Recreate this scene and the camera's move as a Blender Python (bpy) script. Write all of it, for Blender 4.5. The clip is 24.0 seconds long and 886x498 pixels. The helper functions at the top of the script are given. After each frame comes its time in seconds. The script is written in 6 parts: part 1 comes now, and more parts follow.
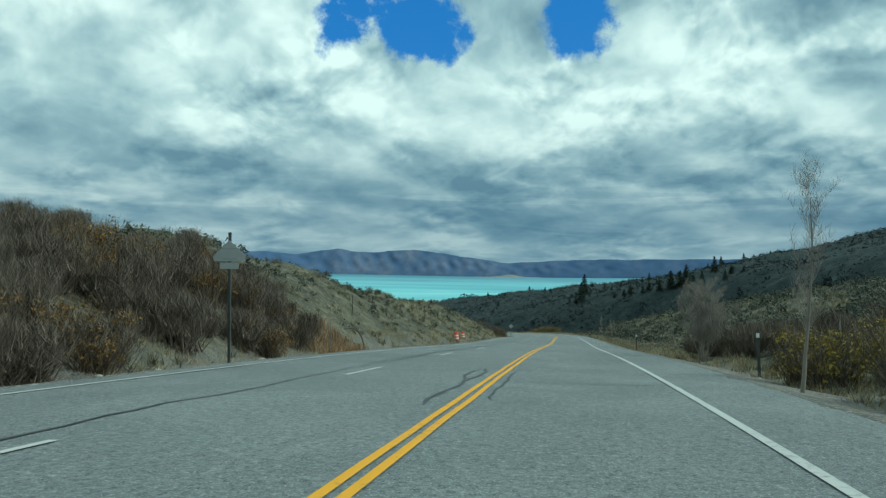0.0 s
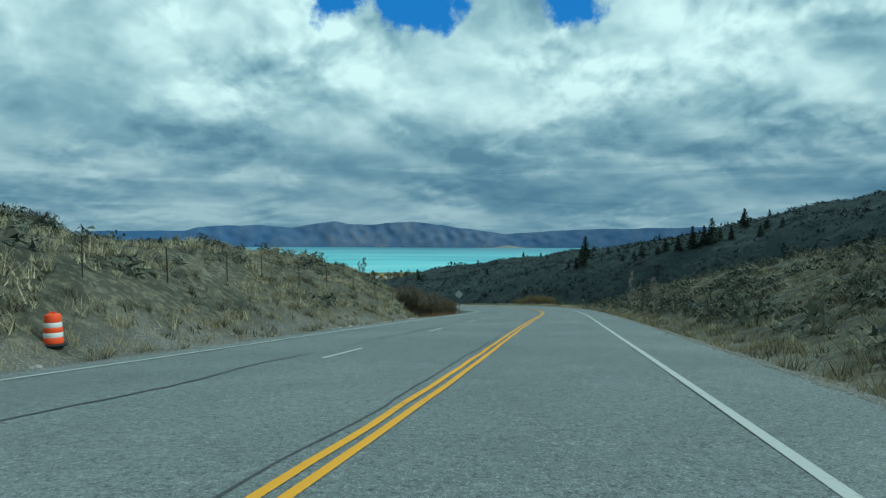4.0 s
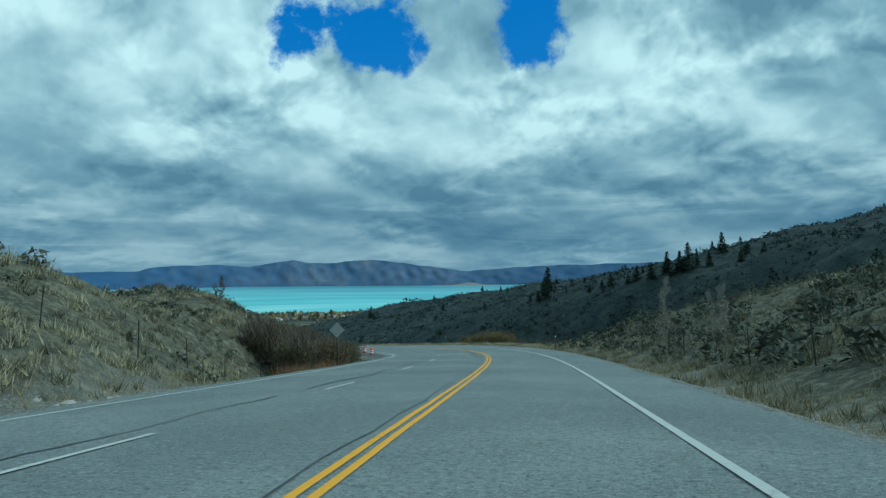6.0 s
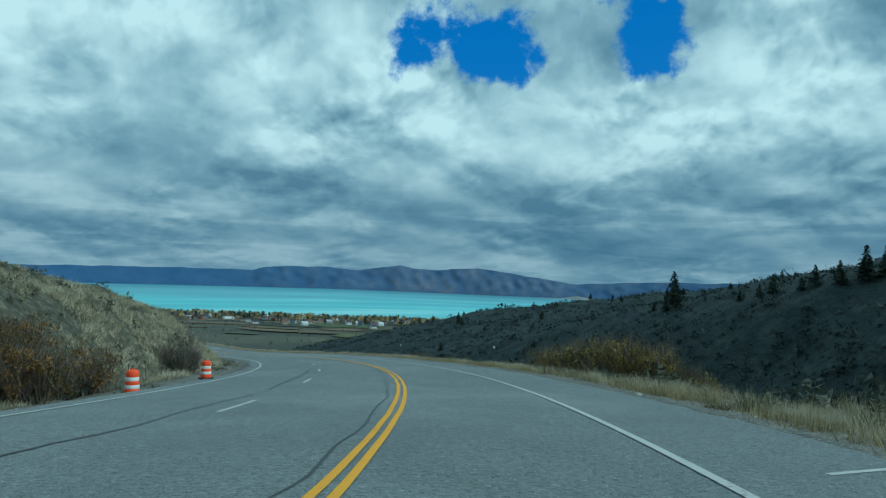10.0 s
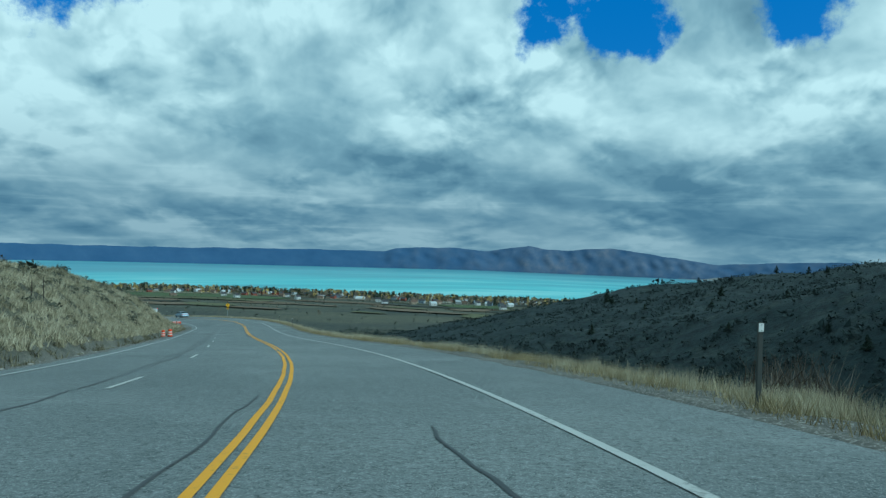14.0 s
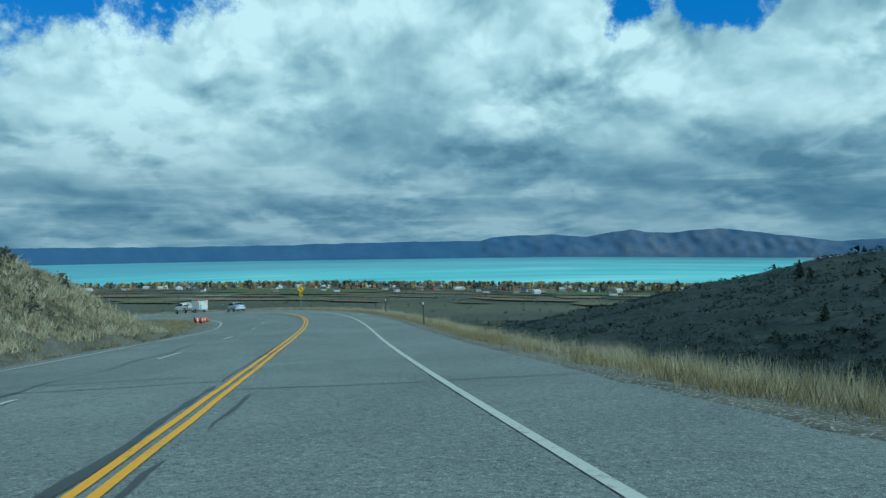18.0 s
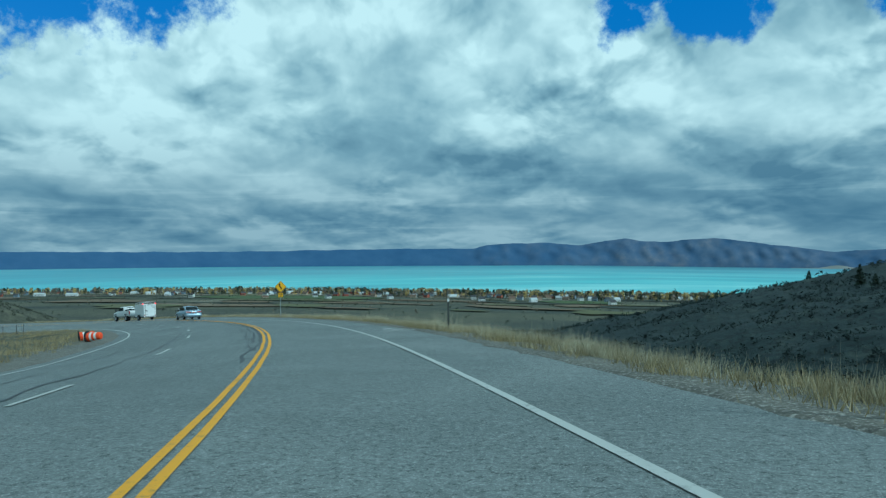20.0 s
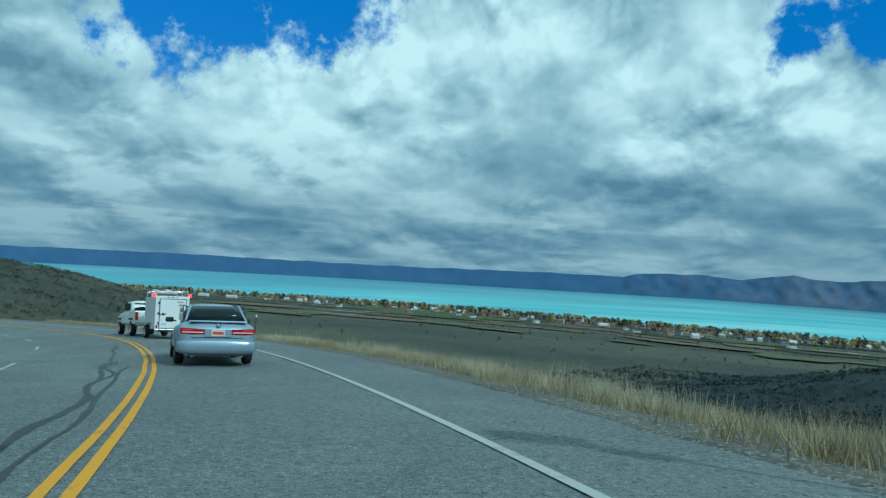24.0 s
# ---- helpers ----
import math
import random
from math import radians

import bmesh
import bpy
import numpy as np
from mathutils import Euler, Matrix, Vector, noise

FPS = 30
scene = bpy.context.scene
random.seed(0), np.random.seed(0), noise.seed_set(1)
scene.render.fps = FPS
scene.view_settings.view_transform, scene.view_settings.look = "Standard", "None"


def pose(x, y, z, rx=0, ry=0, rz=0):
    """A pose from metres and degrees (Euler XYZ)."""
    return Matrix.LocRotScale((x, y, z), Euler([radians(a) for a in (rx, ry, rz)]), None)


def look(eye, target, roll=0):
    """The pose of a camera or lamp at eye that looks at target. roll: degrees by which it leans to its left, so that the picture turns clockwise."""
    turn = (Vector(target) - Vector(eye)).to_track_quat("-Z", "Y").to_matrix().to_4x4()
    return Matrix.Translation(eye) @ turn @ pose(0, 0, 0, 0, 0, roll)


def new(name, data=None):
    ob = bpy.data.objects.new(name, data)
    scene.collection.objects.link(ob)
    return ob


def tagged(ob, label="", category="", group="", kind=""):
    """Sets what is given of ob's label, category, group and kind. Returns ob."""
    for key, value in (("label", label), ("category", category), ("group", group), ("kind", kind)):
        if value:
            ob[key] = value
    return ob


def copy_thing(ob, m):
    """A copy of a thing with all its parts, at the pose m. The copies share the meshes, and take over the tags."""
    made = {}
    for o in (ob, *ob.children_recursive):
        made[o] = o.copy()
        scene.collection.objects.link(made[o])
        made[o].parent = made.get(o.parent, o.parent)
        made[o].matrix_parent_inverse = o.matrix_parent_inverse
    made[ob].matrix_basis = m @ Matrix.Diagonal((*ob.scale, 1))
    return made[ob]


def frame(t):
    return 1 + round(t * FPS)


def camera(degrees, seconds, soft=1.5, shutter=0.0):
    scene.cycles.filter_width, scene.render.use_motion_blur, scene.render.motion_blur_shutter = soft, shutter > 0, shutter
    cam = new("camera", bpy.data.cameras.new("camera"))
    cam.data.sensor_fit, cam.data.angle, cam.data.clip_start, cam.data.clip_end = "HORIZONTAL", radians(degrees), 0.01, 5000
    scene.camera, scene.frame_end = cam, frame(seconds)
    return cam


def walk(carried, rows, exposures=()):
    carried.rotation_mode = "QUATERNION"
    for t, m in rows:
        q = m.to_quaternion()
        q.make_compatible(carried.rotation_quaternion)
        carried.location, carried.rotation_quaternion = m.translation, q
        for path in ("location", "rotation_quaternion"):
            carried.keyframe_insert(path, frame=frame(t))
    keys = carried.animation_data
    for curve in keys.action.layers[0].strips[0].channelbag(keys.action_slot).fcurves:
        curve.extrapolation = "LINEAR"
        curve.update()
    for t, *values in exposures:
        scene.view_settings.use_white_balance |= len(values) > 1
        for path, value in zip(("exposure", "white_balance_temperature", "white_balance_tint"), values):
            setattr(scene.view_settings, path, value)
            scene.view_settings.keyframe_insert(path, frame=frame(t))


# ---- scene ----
cam = camera(64.18, 24.0, soft=1.3)
# seconds, place, yaw, pitch, roll
WAY = [
    (0.0, 1.59, -0.35, 1.24, -1.92, 1.07, -0.16),
    (0.5, 3.29, 7.19, 0.61, -2.20, 0.88, 0.83),
    (1.0, 4.96, 14.72, -0.05, -2.42, 0.43, 0.41),
    (1.5, 6.60, 22.26, -0.75, -2.57, -0.19, 0.48),
    (2.0, 8.19, 29.81, -1.49, -2.64, -0.66, 0.28),
    (2.5, 9.76, 37.39, -2.27, -2.52, -1.02, 0.38),
    (4.5, 16.39, 68.17, -5.42, -1.94, -1.17, 0.62),
    (5.0, 18.03, 76.02, -6.16, -2.47, -0.60, 0.36),
    (5.5, 19.59, 83.89, -6.88, -3.59, 0.50, 0.83),
    (6.0, 21.12, 91.77, -7.61, -5.13, 1.86, 1.29),
    (6.5, 22.61, 99.66, -8.36, -6.79, 3.71, 1.81),
    (7.0, 24.12, 107.54, -9.11, -6.56, 4.80, 1.91),
    (7.5, 25.62, 115.41, -9.87, -5.24, 4.89, 1.17),
    (8.0, 27.05, 123.27, -10.61, -3.62, 4.52, 0.52),
    (8.5, 28.38, 131.09, -11.35, -1.99, 3.86, -0.14),
    (9.0, 29.45, 138.84, -12.06, -0.36, 3.30, -0.56),
    (9.5, 30.17, 146.49, -12.76, 1.44, 2.99, -1.36),
    (10.0, 30.51, 154.03, -13.45, 3.56, 2.71, -1.42),
    (10.5, 30.48, 161.46, -14.12, 5.82, 2.54, -2.12),
    (11.0, 30.07, 168.80, -14.78, 8.00, 2.20, -2.27),
    (11.5, 29.26, 176.12, -15.44, 9.91, 1.82, -2.21),
    (13.5, 22.41, 206.00, -18.26, 12.88, 1.22, -1.74),
    (14.0, 19.79, 213.63, -19.00, 13.97, 0.99, -1.27),
    (14.5, 16.82, 221.28, -19.74, 15.47, 0.58, -1.23),
    (15.0, 13.51, 228.92, -20.48, 17.27, 0.13, -0.94),
    (15.5, 9.92, 236.57, -21.24, 18.93, -0.28, -0.64),
    (16.0, 5.99, 244.19, -22.02, 20.28, -0.49, -0.31),
    (16.5, 1.78, 251.73, -22.82, 21.29, -0.48, 0.07),
    (17.0, -2.57, 259.26, -23.63, 21.77, -0.30, 0.46),
    (17.5, -7.06, 266.74, -24.42, 21.81, -0.11, 0.58),
    (18.0, -11.62, 274.18, -25.19, 21.64, 0.19, 0.99),
    (18.5, -16.18, 281.58, -25.91, 21.44, 0.39, 1.16),
    (20.5, -33.97, 310.83, -28.32, 20.66, 0.96, -0.08),
    (21.0, -38.50, 317.86, -28.81, 20.30, 1.12, -0.83),
    (21.5, -43.11, 324.69, -29.28, 20.45, 1.38, -1.54),
    (22.0, -47.90, 331.22, -29.75, 21.53, 1.80, -2.03),
    (22.5, -52.86, 337.44, -30.24, 23.48, 2.16, -2.60),
    (23.0, -58.02, 343.36, -30.75, 26.15, 2.33, -2.97),
    (23.5, -63.42, 348.97, -31.27, 29.24, 2.32, -3.25),
    (24.0, -69.02, 354.31, -31.76, 32.49, 2.38, -3.08),
]
walk(cam, [(t, pose(x, y, z, 90 + pitch, roll, yaw)) for t, x, y, z, yaw, pitch, roll in WAY],
     exposures=[(0.0, 0.31, 5700, -15), (2.5, 0.28, 5650, -15), (5.5, 0.10, 5000, -18), (9.0, -0.05, 4920, -18), (15.0, 0.03, 4900, -18), (24.0, 0.05, 4900, -18)])

# ---- sky and sun ----
SUN_EL, SUN_AZ = 36, 100   # degrees; azimuth clockwise from +y


def direction(az, el):
    """Unit vector for degrees left of +y and degrees up."""
    a, e = radians(az), radians(el)
    return Vector((-math.sin(a) * math.cos(e), math.cos(a) * math.cos(e), math.sin(e)))


class Nodes:
    """Short hand for building a node tree."""

    def __init__(self, tree):
        self.t = tree
        tree.nodes.clear()

    def add(self, kind, props=None, **ins):
        n = self.t.nodes.new(kind)
        for k, v in (props or {}).items():
            setattr(n, k, v)
        for k, v in ins.items():
            self.put(n.inputs[k.replace("_", " ")], v)
        return n

    def put(self, sock, v):
        if isinstance(v, bpy.types.NodeSocket):
            self.t.links.new(v, sock)
        else:
            sock.default_value = v

    def math(self, op, a, b=0.0, clamp=False):
        n = self.t.nodes.new("ShaderNodeMath")
        n.operation, n.use_clamp = op, clamp
        self.put(n.inputs[0], a), self.put(n.inputs[1], b)
        return n.outputs[0]

    def vec(self, op, a, b=(0, 0, 0)):
        n = self.t.nodes.new("ShaderNodeVectorMath")
        n.operation = op
        self.put(n.inputs[0], a), self.put(n.inputs[1], b)
        return n

    def noise(self, vector, scale, detail=4.0, rough=0.55, lac=2.0, warp=0.0):
        n = self.t.nodes.new("ShaderNodeTexNoise")
        self.put(n.inputs["Vector"], vector)
        for k, v in (("Scale", scale), ("Detail", detail), ("Roughness", rough), ("Lacunarity", lac), ("Distortion", warp)):
            n.inputs[k].default_value = v
        return n.outputs["Fac"]

    def ramp(self, fac, *stops):
        n = self.t.nodes.new("ShaderNodeValToRGB")
        el = n.color_ramp.elements
        while len(el) < len(stops):
            el.new(0.5)
        for e, (at, c) in zip(el, stops):
            e.position, e.color = at, (*c, 1) if len(c) == 3 else c
        self.put(n.inputs[0], fac)
        return n.outputs[0]

    def mix(self, fac, a, b, how="MIX"):
        n = self.t.nodes.new("ShaderNodeMix")
        n.data_type, n.blend_type = "RGBA", how
        self.put(n.inputs[0], fac)
        for s, v in ((n.inputs[6], a), (n.inputs[7], b)):
            self.put(s, (*v, 1) if isinstance(v, tuple) and len(v) == 3 else v)
        return n.outputs[2]

    def smooth(self, v, lo, hi):
        n = self.t.nodes.new("ShaderNodeMapRange")
        n.interpolation_type = "SMOOTHSTEP"
        self.put(n.inputs[0], v)
        n.inputs[1].default_value, n.inputs[2].default_value = lo, hi
        return n.outputs[0]


# azimuth, elevation, sharpness and depth of the gaps in the cloud
HOLES = ((3.4, 19.1, 420, 0.34), (1.3, 18.3, 1500, 0.20), (-1.0, 18.1, 900, 0.30), (7.0, 19.2, 1100, 0.26), (-13.0, 19.0, 700, 0.44), (-8.0, 23.5, 400, 0.2), (50.0, 20.5, 150, 0.36),
         (41.0, 22.0, 260, 0.34), (57.0, 18.0, 300, 0.3), (-30, 40, 20, 0.2), (120, 35, 12, 0.2))


def build_sky():
    world = bpy.data.worlds.new("sky")
    scene.world = world
    world.use_nodes = True
    k = Nodes(world.node_tree)
    co = k.add("ShaderNodeTexCoord").outputs["Generated"]
    sky = k.add("ShaderNodeTexSky", {"sky_type": "NISHITA", "sun_disc": False, "sun_elevation": radians(SUN_EL),
                                     "sun_rotation": radians(SUN_AZ), "altitude": 1900.0})
    sep = k.add("ShaderNodeSeparateXYZ", Vector=co)
    up = k.math("MAXIMUM", sep.outputs[2], 0.0)
    # heaped cloud, flattened towards the horizon
    turn = k.math("ARCTAN2", sep.outputs[0], sep.outputs[1])
    rise = k.math("MULTIPLY", k.math("LOGARITHM", k.math("ADD", up, 0.13), 2.71828), 0.50)
    p = k.add("ShaderNodeCombineXYZ", X=turn, Y=rise, Z=0.9).outputs[0]
    drift = k.t.nodes.new("ShaderNodeTexNoise")
    k.put(drift.inputs["Vector"], p)
    drift.inputs["Scale"].default_value, drift.inputs["Detail"].default_value = 6.5, 4.5
    bent = k.vec("ADD", p, k.vec("MULTIPLY", k.vec("SUBTRACT", drift.outputs["Color"], (0.5, 0.5, 0.5)).outputs[0], (0.09, 0.07, 0.1)).outputs[0]).outputs[0]

    def heap(v, scale, detail=4.6, soft=0.45):
        n = k.t.nodes.new("ShaderNodeTexVoronoi")
        n.feature, n.normalize = "SMOOTH_F1", True
        k.put(n.inputs["Vector"], v)
        for key, val in (("Scale", scale), ("Detail", detail), ("Roughness", 0.50), ("Lacunarity", 2.2), ("Smoothness", soft)):
            n.inputs[key].default_value = val
        return k.math("SUBTRACT", 1.0, n.outputs["Distance"])

    def mass(v, scale):
        return k.noise(v, scale, 5.0, 0.44, 2.1, 0.0)

    puff = heap(bent, 2.8, 4.4, 0.6)
    above = heap(k.vec("ADD", bent, (0.006, 0.060, 0.0)).outputs[0], 2.8, 4.4, 0.6)
    curl = heap(k.vec("ADD", bent, (5.3, 2.1, 0.7)).outputs[0], 9.0, 3.6, 0.6)
    curl_above = heap(k.vec("ADD", bent, (5.306, 2.122, 0.7)).outputs[0], 9.0, 3.6, 0.6)
    body = mass(bent, 4.2)
    body_above = mass(k.vec("ADD", bent, (0.01, 0.06, 0.0)).outputs[0], 4.2)
    wide = k.noise(k.vec("ADD", p, (3.1, 7.7, 2.0)).outputs[0], 3.0, 3.0, 0.5, 2.0, 0.0)
    calm = k.smooth(k.noise(k.vec("ADD", p, (9.1, 1.7, 4.0)).outputs[0], 5.5, 3.0, 0.5), 0.40, 0.62)
    fine = k.noise(co, 13.0, 9.0, 0.60, 2.1, 0.0)
    # long flat streaks of brighter cloud low over the far shore
    flat = k.add("ShaderNodeCombineXYZ", X=k.math("MULTIPLY", turn, 3.2), Y=k.math("MULTIPLY", up, 46.0), Z=2.3).outputs[0]
    streak = k.smooth(k.noise(flat, 1.0, 5.0, 0.55, 2.1, 0.6), 0.50, 0.70)
    streak = k.math("MULTIPLY", streak, k.math("SUBTRACT", 1.0, k.smooth(up, 0.06, 0.17)))
    # openings to the blue
    holes = 0.0
    for az, el, sharp, deep in HOLES:
        d = k.vec("DOT_PRODUCT", co, tuple(direction(az, el))).outputs["Value"]
        g = k.math("MULTIPLY", k.math("POWER", 2.71828, k.math("MULTIPLY", k.math("SUBTRACT", d, 1.0), sharp)), deep)
        holes = k.math("ADD", g, holes)
    cover = k.math("SUBTRACT", k.math("ADD", k.math("MULTIPLY", fine, 1.15), k.math("MULTIPLY", puff, 0.70)), holes)
    shut = k.math("MULTIPLY", k.math("SUBTRACT", 1.0, k.smooth(holes, 0.02, 0.13)), 0.3)
    alpha = k.smooth(k.math("ADD", cover, shut), 0.70, 0.90)
    # lit tops, grey undersides
    rim = k.math("MULTIPLY", k.math("SUBTRACT", puff, above), 2.1)
    edge = k.math("MULTIPLY", k.math("SUBTRACT", curl, curl_above), k.math("ADD", 0.45, k.math("MULTIPLY", calm, 2.0)))
    slope = k.math("MULTIPLY", k.math("SUBTRACT", body, body_above), 1.7)
    lit = k.math("ADD", k.math("ADD", k.math("ADD", rim, edge), slope), k.math("MULTIPLY", k.math("SUBTRACT", wide, 0.5), 0.55))
    lit = k.math("ADD", lit, k.math("MULTIPLY", k.math("SUBTRACT", fine, 0.5), 0.11))
    lit = k.math("ADD", lit, k.math("MULTIPLY", k.smooth(up, 0.08, 0.36), 0.10))
    lit = k.math("ADD", lit, k.math("MULTIPLY", holes, 0.30))
    lit = k.math("ADD", lit, k.math("MULTIPLY", streak, 0.18))
    lit = k.math("ADD", lit, 0.49)
    thick = k.math("POWER", 2.71828, k.math("MULTIPLY", k.math("SUBTRACT", k.vec("DOT_PRODUCT", co, tuple(direction(-32, 18))).outputs["Value"], 1.0), 130))
    lit = k.math("SUBTRACT", lit, k.math("MULTIPLY", thick, 0.28))
    for (az, el), sharp, gain in (((48, 15), 22, 0.17), ((-6, 13), 45, -0.10)):
        d = k.vec("DOT_PRODUCT", co, tuple(direction(az, el))).outputs["Value"]
        lit = k.math("ADD", lit, k.math("MULTIPLY", k.math("POWER", 2.71828, k.math("MULTIPLY", k.math("SUBTRACT", d, 1.0), sharp)), gain))
    cloud = k.ramp(lit, (0.14, (0.165, 0.24, 0.295)), (0.40, (0.30, 0.385, 0.425)), (0.60, (0.47, 0.54, 0.55)), (0.86, (0.74, 0.775, 0.745)))
    low = k.smooth(up, 0.03, 0.225)
    dark = k.mix(0.54, cloud, (0.050, 0.108, 0.185))
    cloud = k.mix(low, dark, cloud)
    blue = k.mix(1.0, sky.outputs[0], (0.06, 0.075, 0.09), "MULTIPLY")
    blue = k.mix(0.6, blue, (0.015, 0.16, 0.52))
    col = k.mix(alpha, blue, cloud)
    bg = k.add("ShaderNodeBackground", Color=col, Strength=1.0)
    out = k.add("ShaderNodeOutputWorld")
    k.put(out.inputs[0], bg.outputs[0])


build_sky()
sun = new("sun", bpy.data.lights.new("sun", "SUN"))
sun.data.energy, sun.data.angle, sun.data.color = 1.9, radians(2.0), (1.0, 0.97, 0.92)
sun.matrix_world = look((0, 0, 0), -direction(-SUN_AZ, SUN_EL))


# ---- materials ----
def material(name, build, rough=0.8, metal=0.0, bump=None):
    """build(k, p, seed) gives the colour socket; p: object-space place in metres; bump: (scale, depth)."""
    m = bpy.data.materials.new(name)
    m.use_nodes = True
    k = Nodes(m.node_tree)
    p = k.add("ShaderNodeTexCoord").outputs["Object"]
    b = k.add("ShaderNodeBsdfPrincipled", Roughness=rough, Metallic=metal)
    b.inputs["Specular IOR Level"].default_value = 0.3
    c = build(k, p)
    k.put(b.inputs["Base Color"], (*c, 1) if isinstance(c, tuple) else c)
    if bump:
        h = k.noise(p, bump[0], 5.0, 0.65)
        bn = k.add("ShaderNodeBump", Strength=0.8, Distance=bump[1], Height=h)
        k.put(b.inputs["Normal"], bn.outputs[0])
    k.put(k.add("ShaderNodeOutputMaterial").inputs[0], b.outputs[0])
    return m


def plain(name, c, rough=0.6, metal=0.0, vary=0.12, scale=6.0):
    dark = tuple(x * (1 - vary) for x in c)
    light = tuple(min(1, x * (1 + vary)) for x in c)
    return material(name, lambda k, p: k.mix(k.noise(p, scale, 6.0, 0.6), dark, light), rough, metal)


def leafy(name, *cols, rough=0.85):
    """Colour that changes from clump to clump."""
    def build(k, p):
        r = k.add("ShaderNodeNewGeometry").outputs["Random Per Island"]
        n = k.noise(p, 0.15, 3.0)
        clump = k.smooth(k.noise(p, 1.1, 3.0, 0.6), 0.36, 0.66)
        f = k.math("ADD", k.math("MULTIPLY", r, 0.36), k.math("ADD", k.math("MULTIPLY", n, 0.22), k.math("MULTIPLY", clump, 0.45)))
        return k.ramp(f, *[(0.1 + 0.85 * i / (len(cols) - 1), c) for i, c in enumerate(cols)])
    return material(name, build, rough)


def build_asphalt(k, p):
    grain = k.noise(p, 48.0, 3.0, 0.8)
    chips = k.noise(p, 13.0, 6.0, 0.85)
    patch = k.noise(p, 0.20, 6.0, 0.62, 2.0, 0.6)
    stain = k.noise(p, 1.1, 5.0, 0.7, 2.0, 0.8)
    c = k.ramp(patch, (0.28, (0.112, 0.126, 0.127)), (0.5, (0.150, 0.165, 0.165)), (0.72, (0.205, 0.220, 0.215)))
    c = k.mix(k.math("MULTIPLY", k.smooth(stain, 0.50, 0.72), 0.35), c, (0.10, 0.105, 0.10))
    c = k.mix(k.math("MULTIPLY", k.math("SUBTRACT", 1.0, k.smooth(chips, 0.38, 0.50)), 0.85), c, (0.036, 0.042, 0.044))
    c = k.mix(k.math("MULTIPLY", k.smooth(chips, 0.55, 0.68), 0.9), c, (0.36, 0.375, 0.365))
    return k.mix(k.math("MULTIPLY", k.smooth(grain, 0.52, 0.66), 0.75), c, (0.42, 0.435, 0.42))


def tussocks(k, p, soil, straw, size):
    """Clumps of bleached grass over darker soil."""
    clump = k.noise(p, size, 3.0, 0.6, 2.2, 0.4)
    blade = k.noise(p, size * 7, 4.0, 0.7)
    c = k.mix(k.math("MULTIPLY", k.smooth(clump, 0.44, 0.64), 0.60), soil, straw)
    return k.mix(k.math("MULTIPLY", k.smooth(blade, 0.40, 0.64), 0.55), c, k.mix(0.5, c, (0.025, 0.026, 0.02)))


def build_ground(k, p):
    dry = k.add("ShaderNodeAttribute", {"attribute_name": "dry"}).outputs["Fac"]
    wide = k.noise(p, 0.012, 6.0, 0.6, 2.0, 0.5)
    mid = k.noise(p, 0.16, 6.0, 0.65, 2.0, 0.4)
    soil = k.ramp(mid, (0.32, (0.032, 0.038, 0.028)), (0.50, (0.072, 0.070, 0.046)), (0.70, (0.125, 0.115, 0.075)))
    straw = k.ramp(mid, (0.32, (0.13, 0.125, 0.085)), (0.60, (0.29, 0.262, 0.172)), (0.8, (0.40, 0.36, 0.24)))
    c = tussocks(k, p, soil, straw, 1.9)
    c = k.mix(k.smooth(wide, 0.35, 0.65), c, k.mix(0.5, c, (0.085, 0.085, 0.055)))
    scrub = k.noise(p, 0.55, 4.0, 0.65, 2.2, 0.5)
    # sage tones darkened to carry the cloud shade over ridge and gully
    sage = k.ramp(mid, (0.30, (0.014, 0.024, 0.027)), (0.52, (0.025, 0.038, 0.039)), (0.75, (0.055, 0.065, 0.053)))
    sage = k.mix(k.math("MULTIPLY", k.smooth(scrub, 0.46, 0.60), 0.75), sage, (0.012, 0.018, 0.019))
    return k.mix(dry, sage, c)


def build_verge(k, p):
    bank = k.add("ShaderNodeAttribute", {"attribute_name": "bank"}).outputs["Fac"]
    mid = k.noise(p, 0.35, 6.0, 0.65, 2.0, 0.4)
    fine = k.noise(p, 7.0, 6.0, 0.75)
    grit = k.noise(p, 17.0, 4.0, 0.7)
    gravel = k.ramp(mid, (0.3, (0.085, 0.080, 0.070)), (0.6, (0.15, 0.14, 0.118)), (0.8, (0.22, 0.205, 0.175)))
    gravel = k.mix(k.smooth(grit, 0.5, 0.64), gravel, (0.36, 0.345, 0.31))
    gravel = k.mix(k.math("MULTIPLY", k.smooth(fine, 0.42, 0.72), 0.6), gravel, (0.045, 0.042, 0.038))
    soil = k.ramp(mid, (0.32, (0.030, 0.034, 0.025)), (0.5, (0.065, 0.062, 0.042)), (0.72, (0.115, 0.105, 0.070)))
    straw = k.ramp(mid, (0.32, (0.14, 0.13, 0.09)), (0.60, (0.27, 0.245, 0.16)), (0.8, (0.36, 0.325, 0.215)))
    return k.mix(bank, gravel, tussocks(k, p, soil, straw, 3.0))


def build_paint(base, worn):
    def build(k, p):
        n = k.math("ADD", k.math("MULTIPLY", k.noise(p, 9.0, 6.0, 0.75), 0.7), k.math("MULTIPLY", k.noise(p, 0.7, 3.0), 0.3))
        return k.mix(k.smooth(n, 0.52, 0.68), base, worn)
    return build


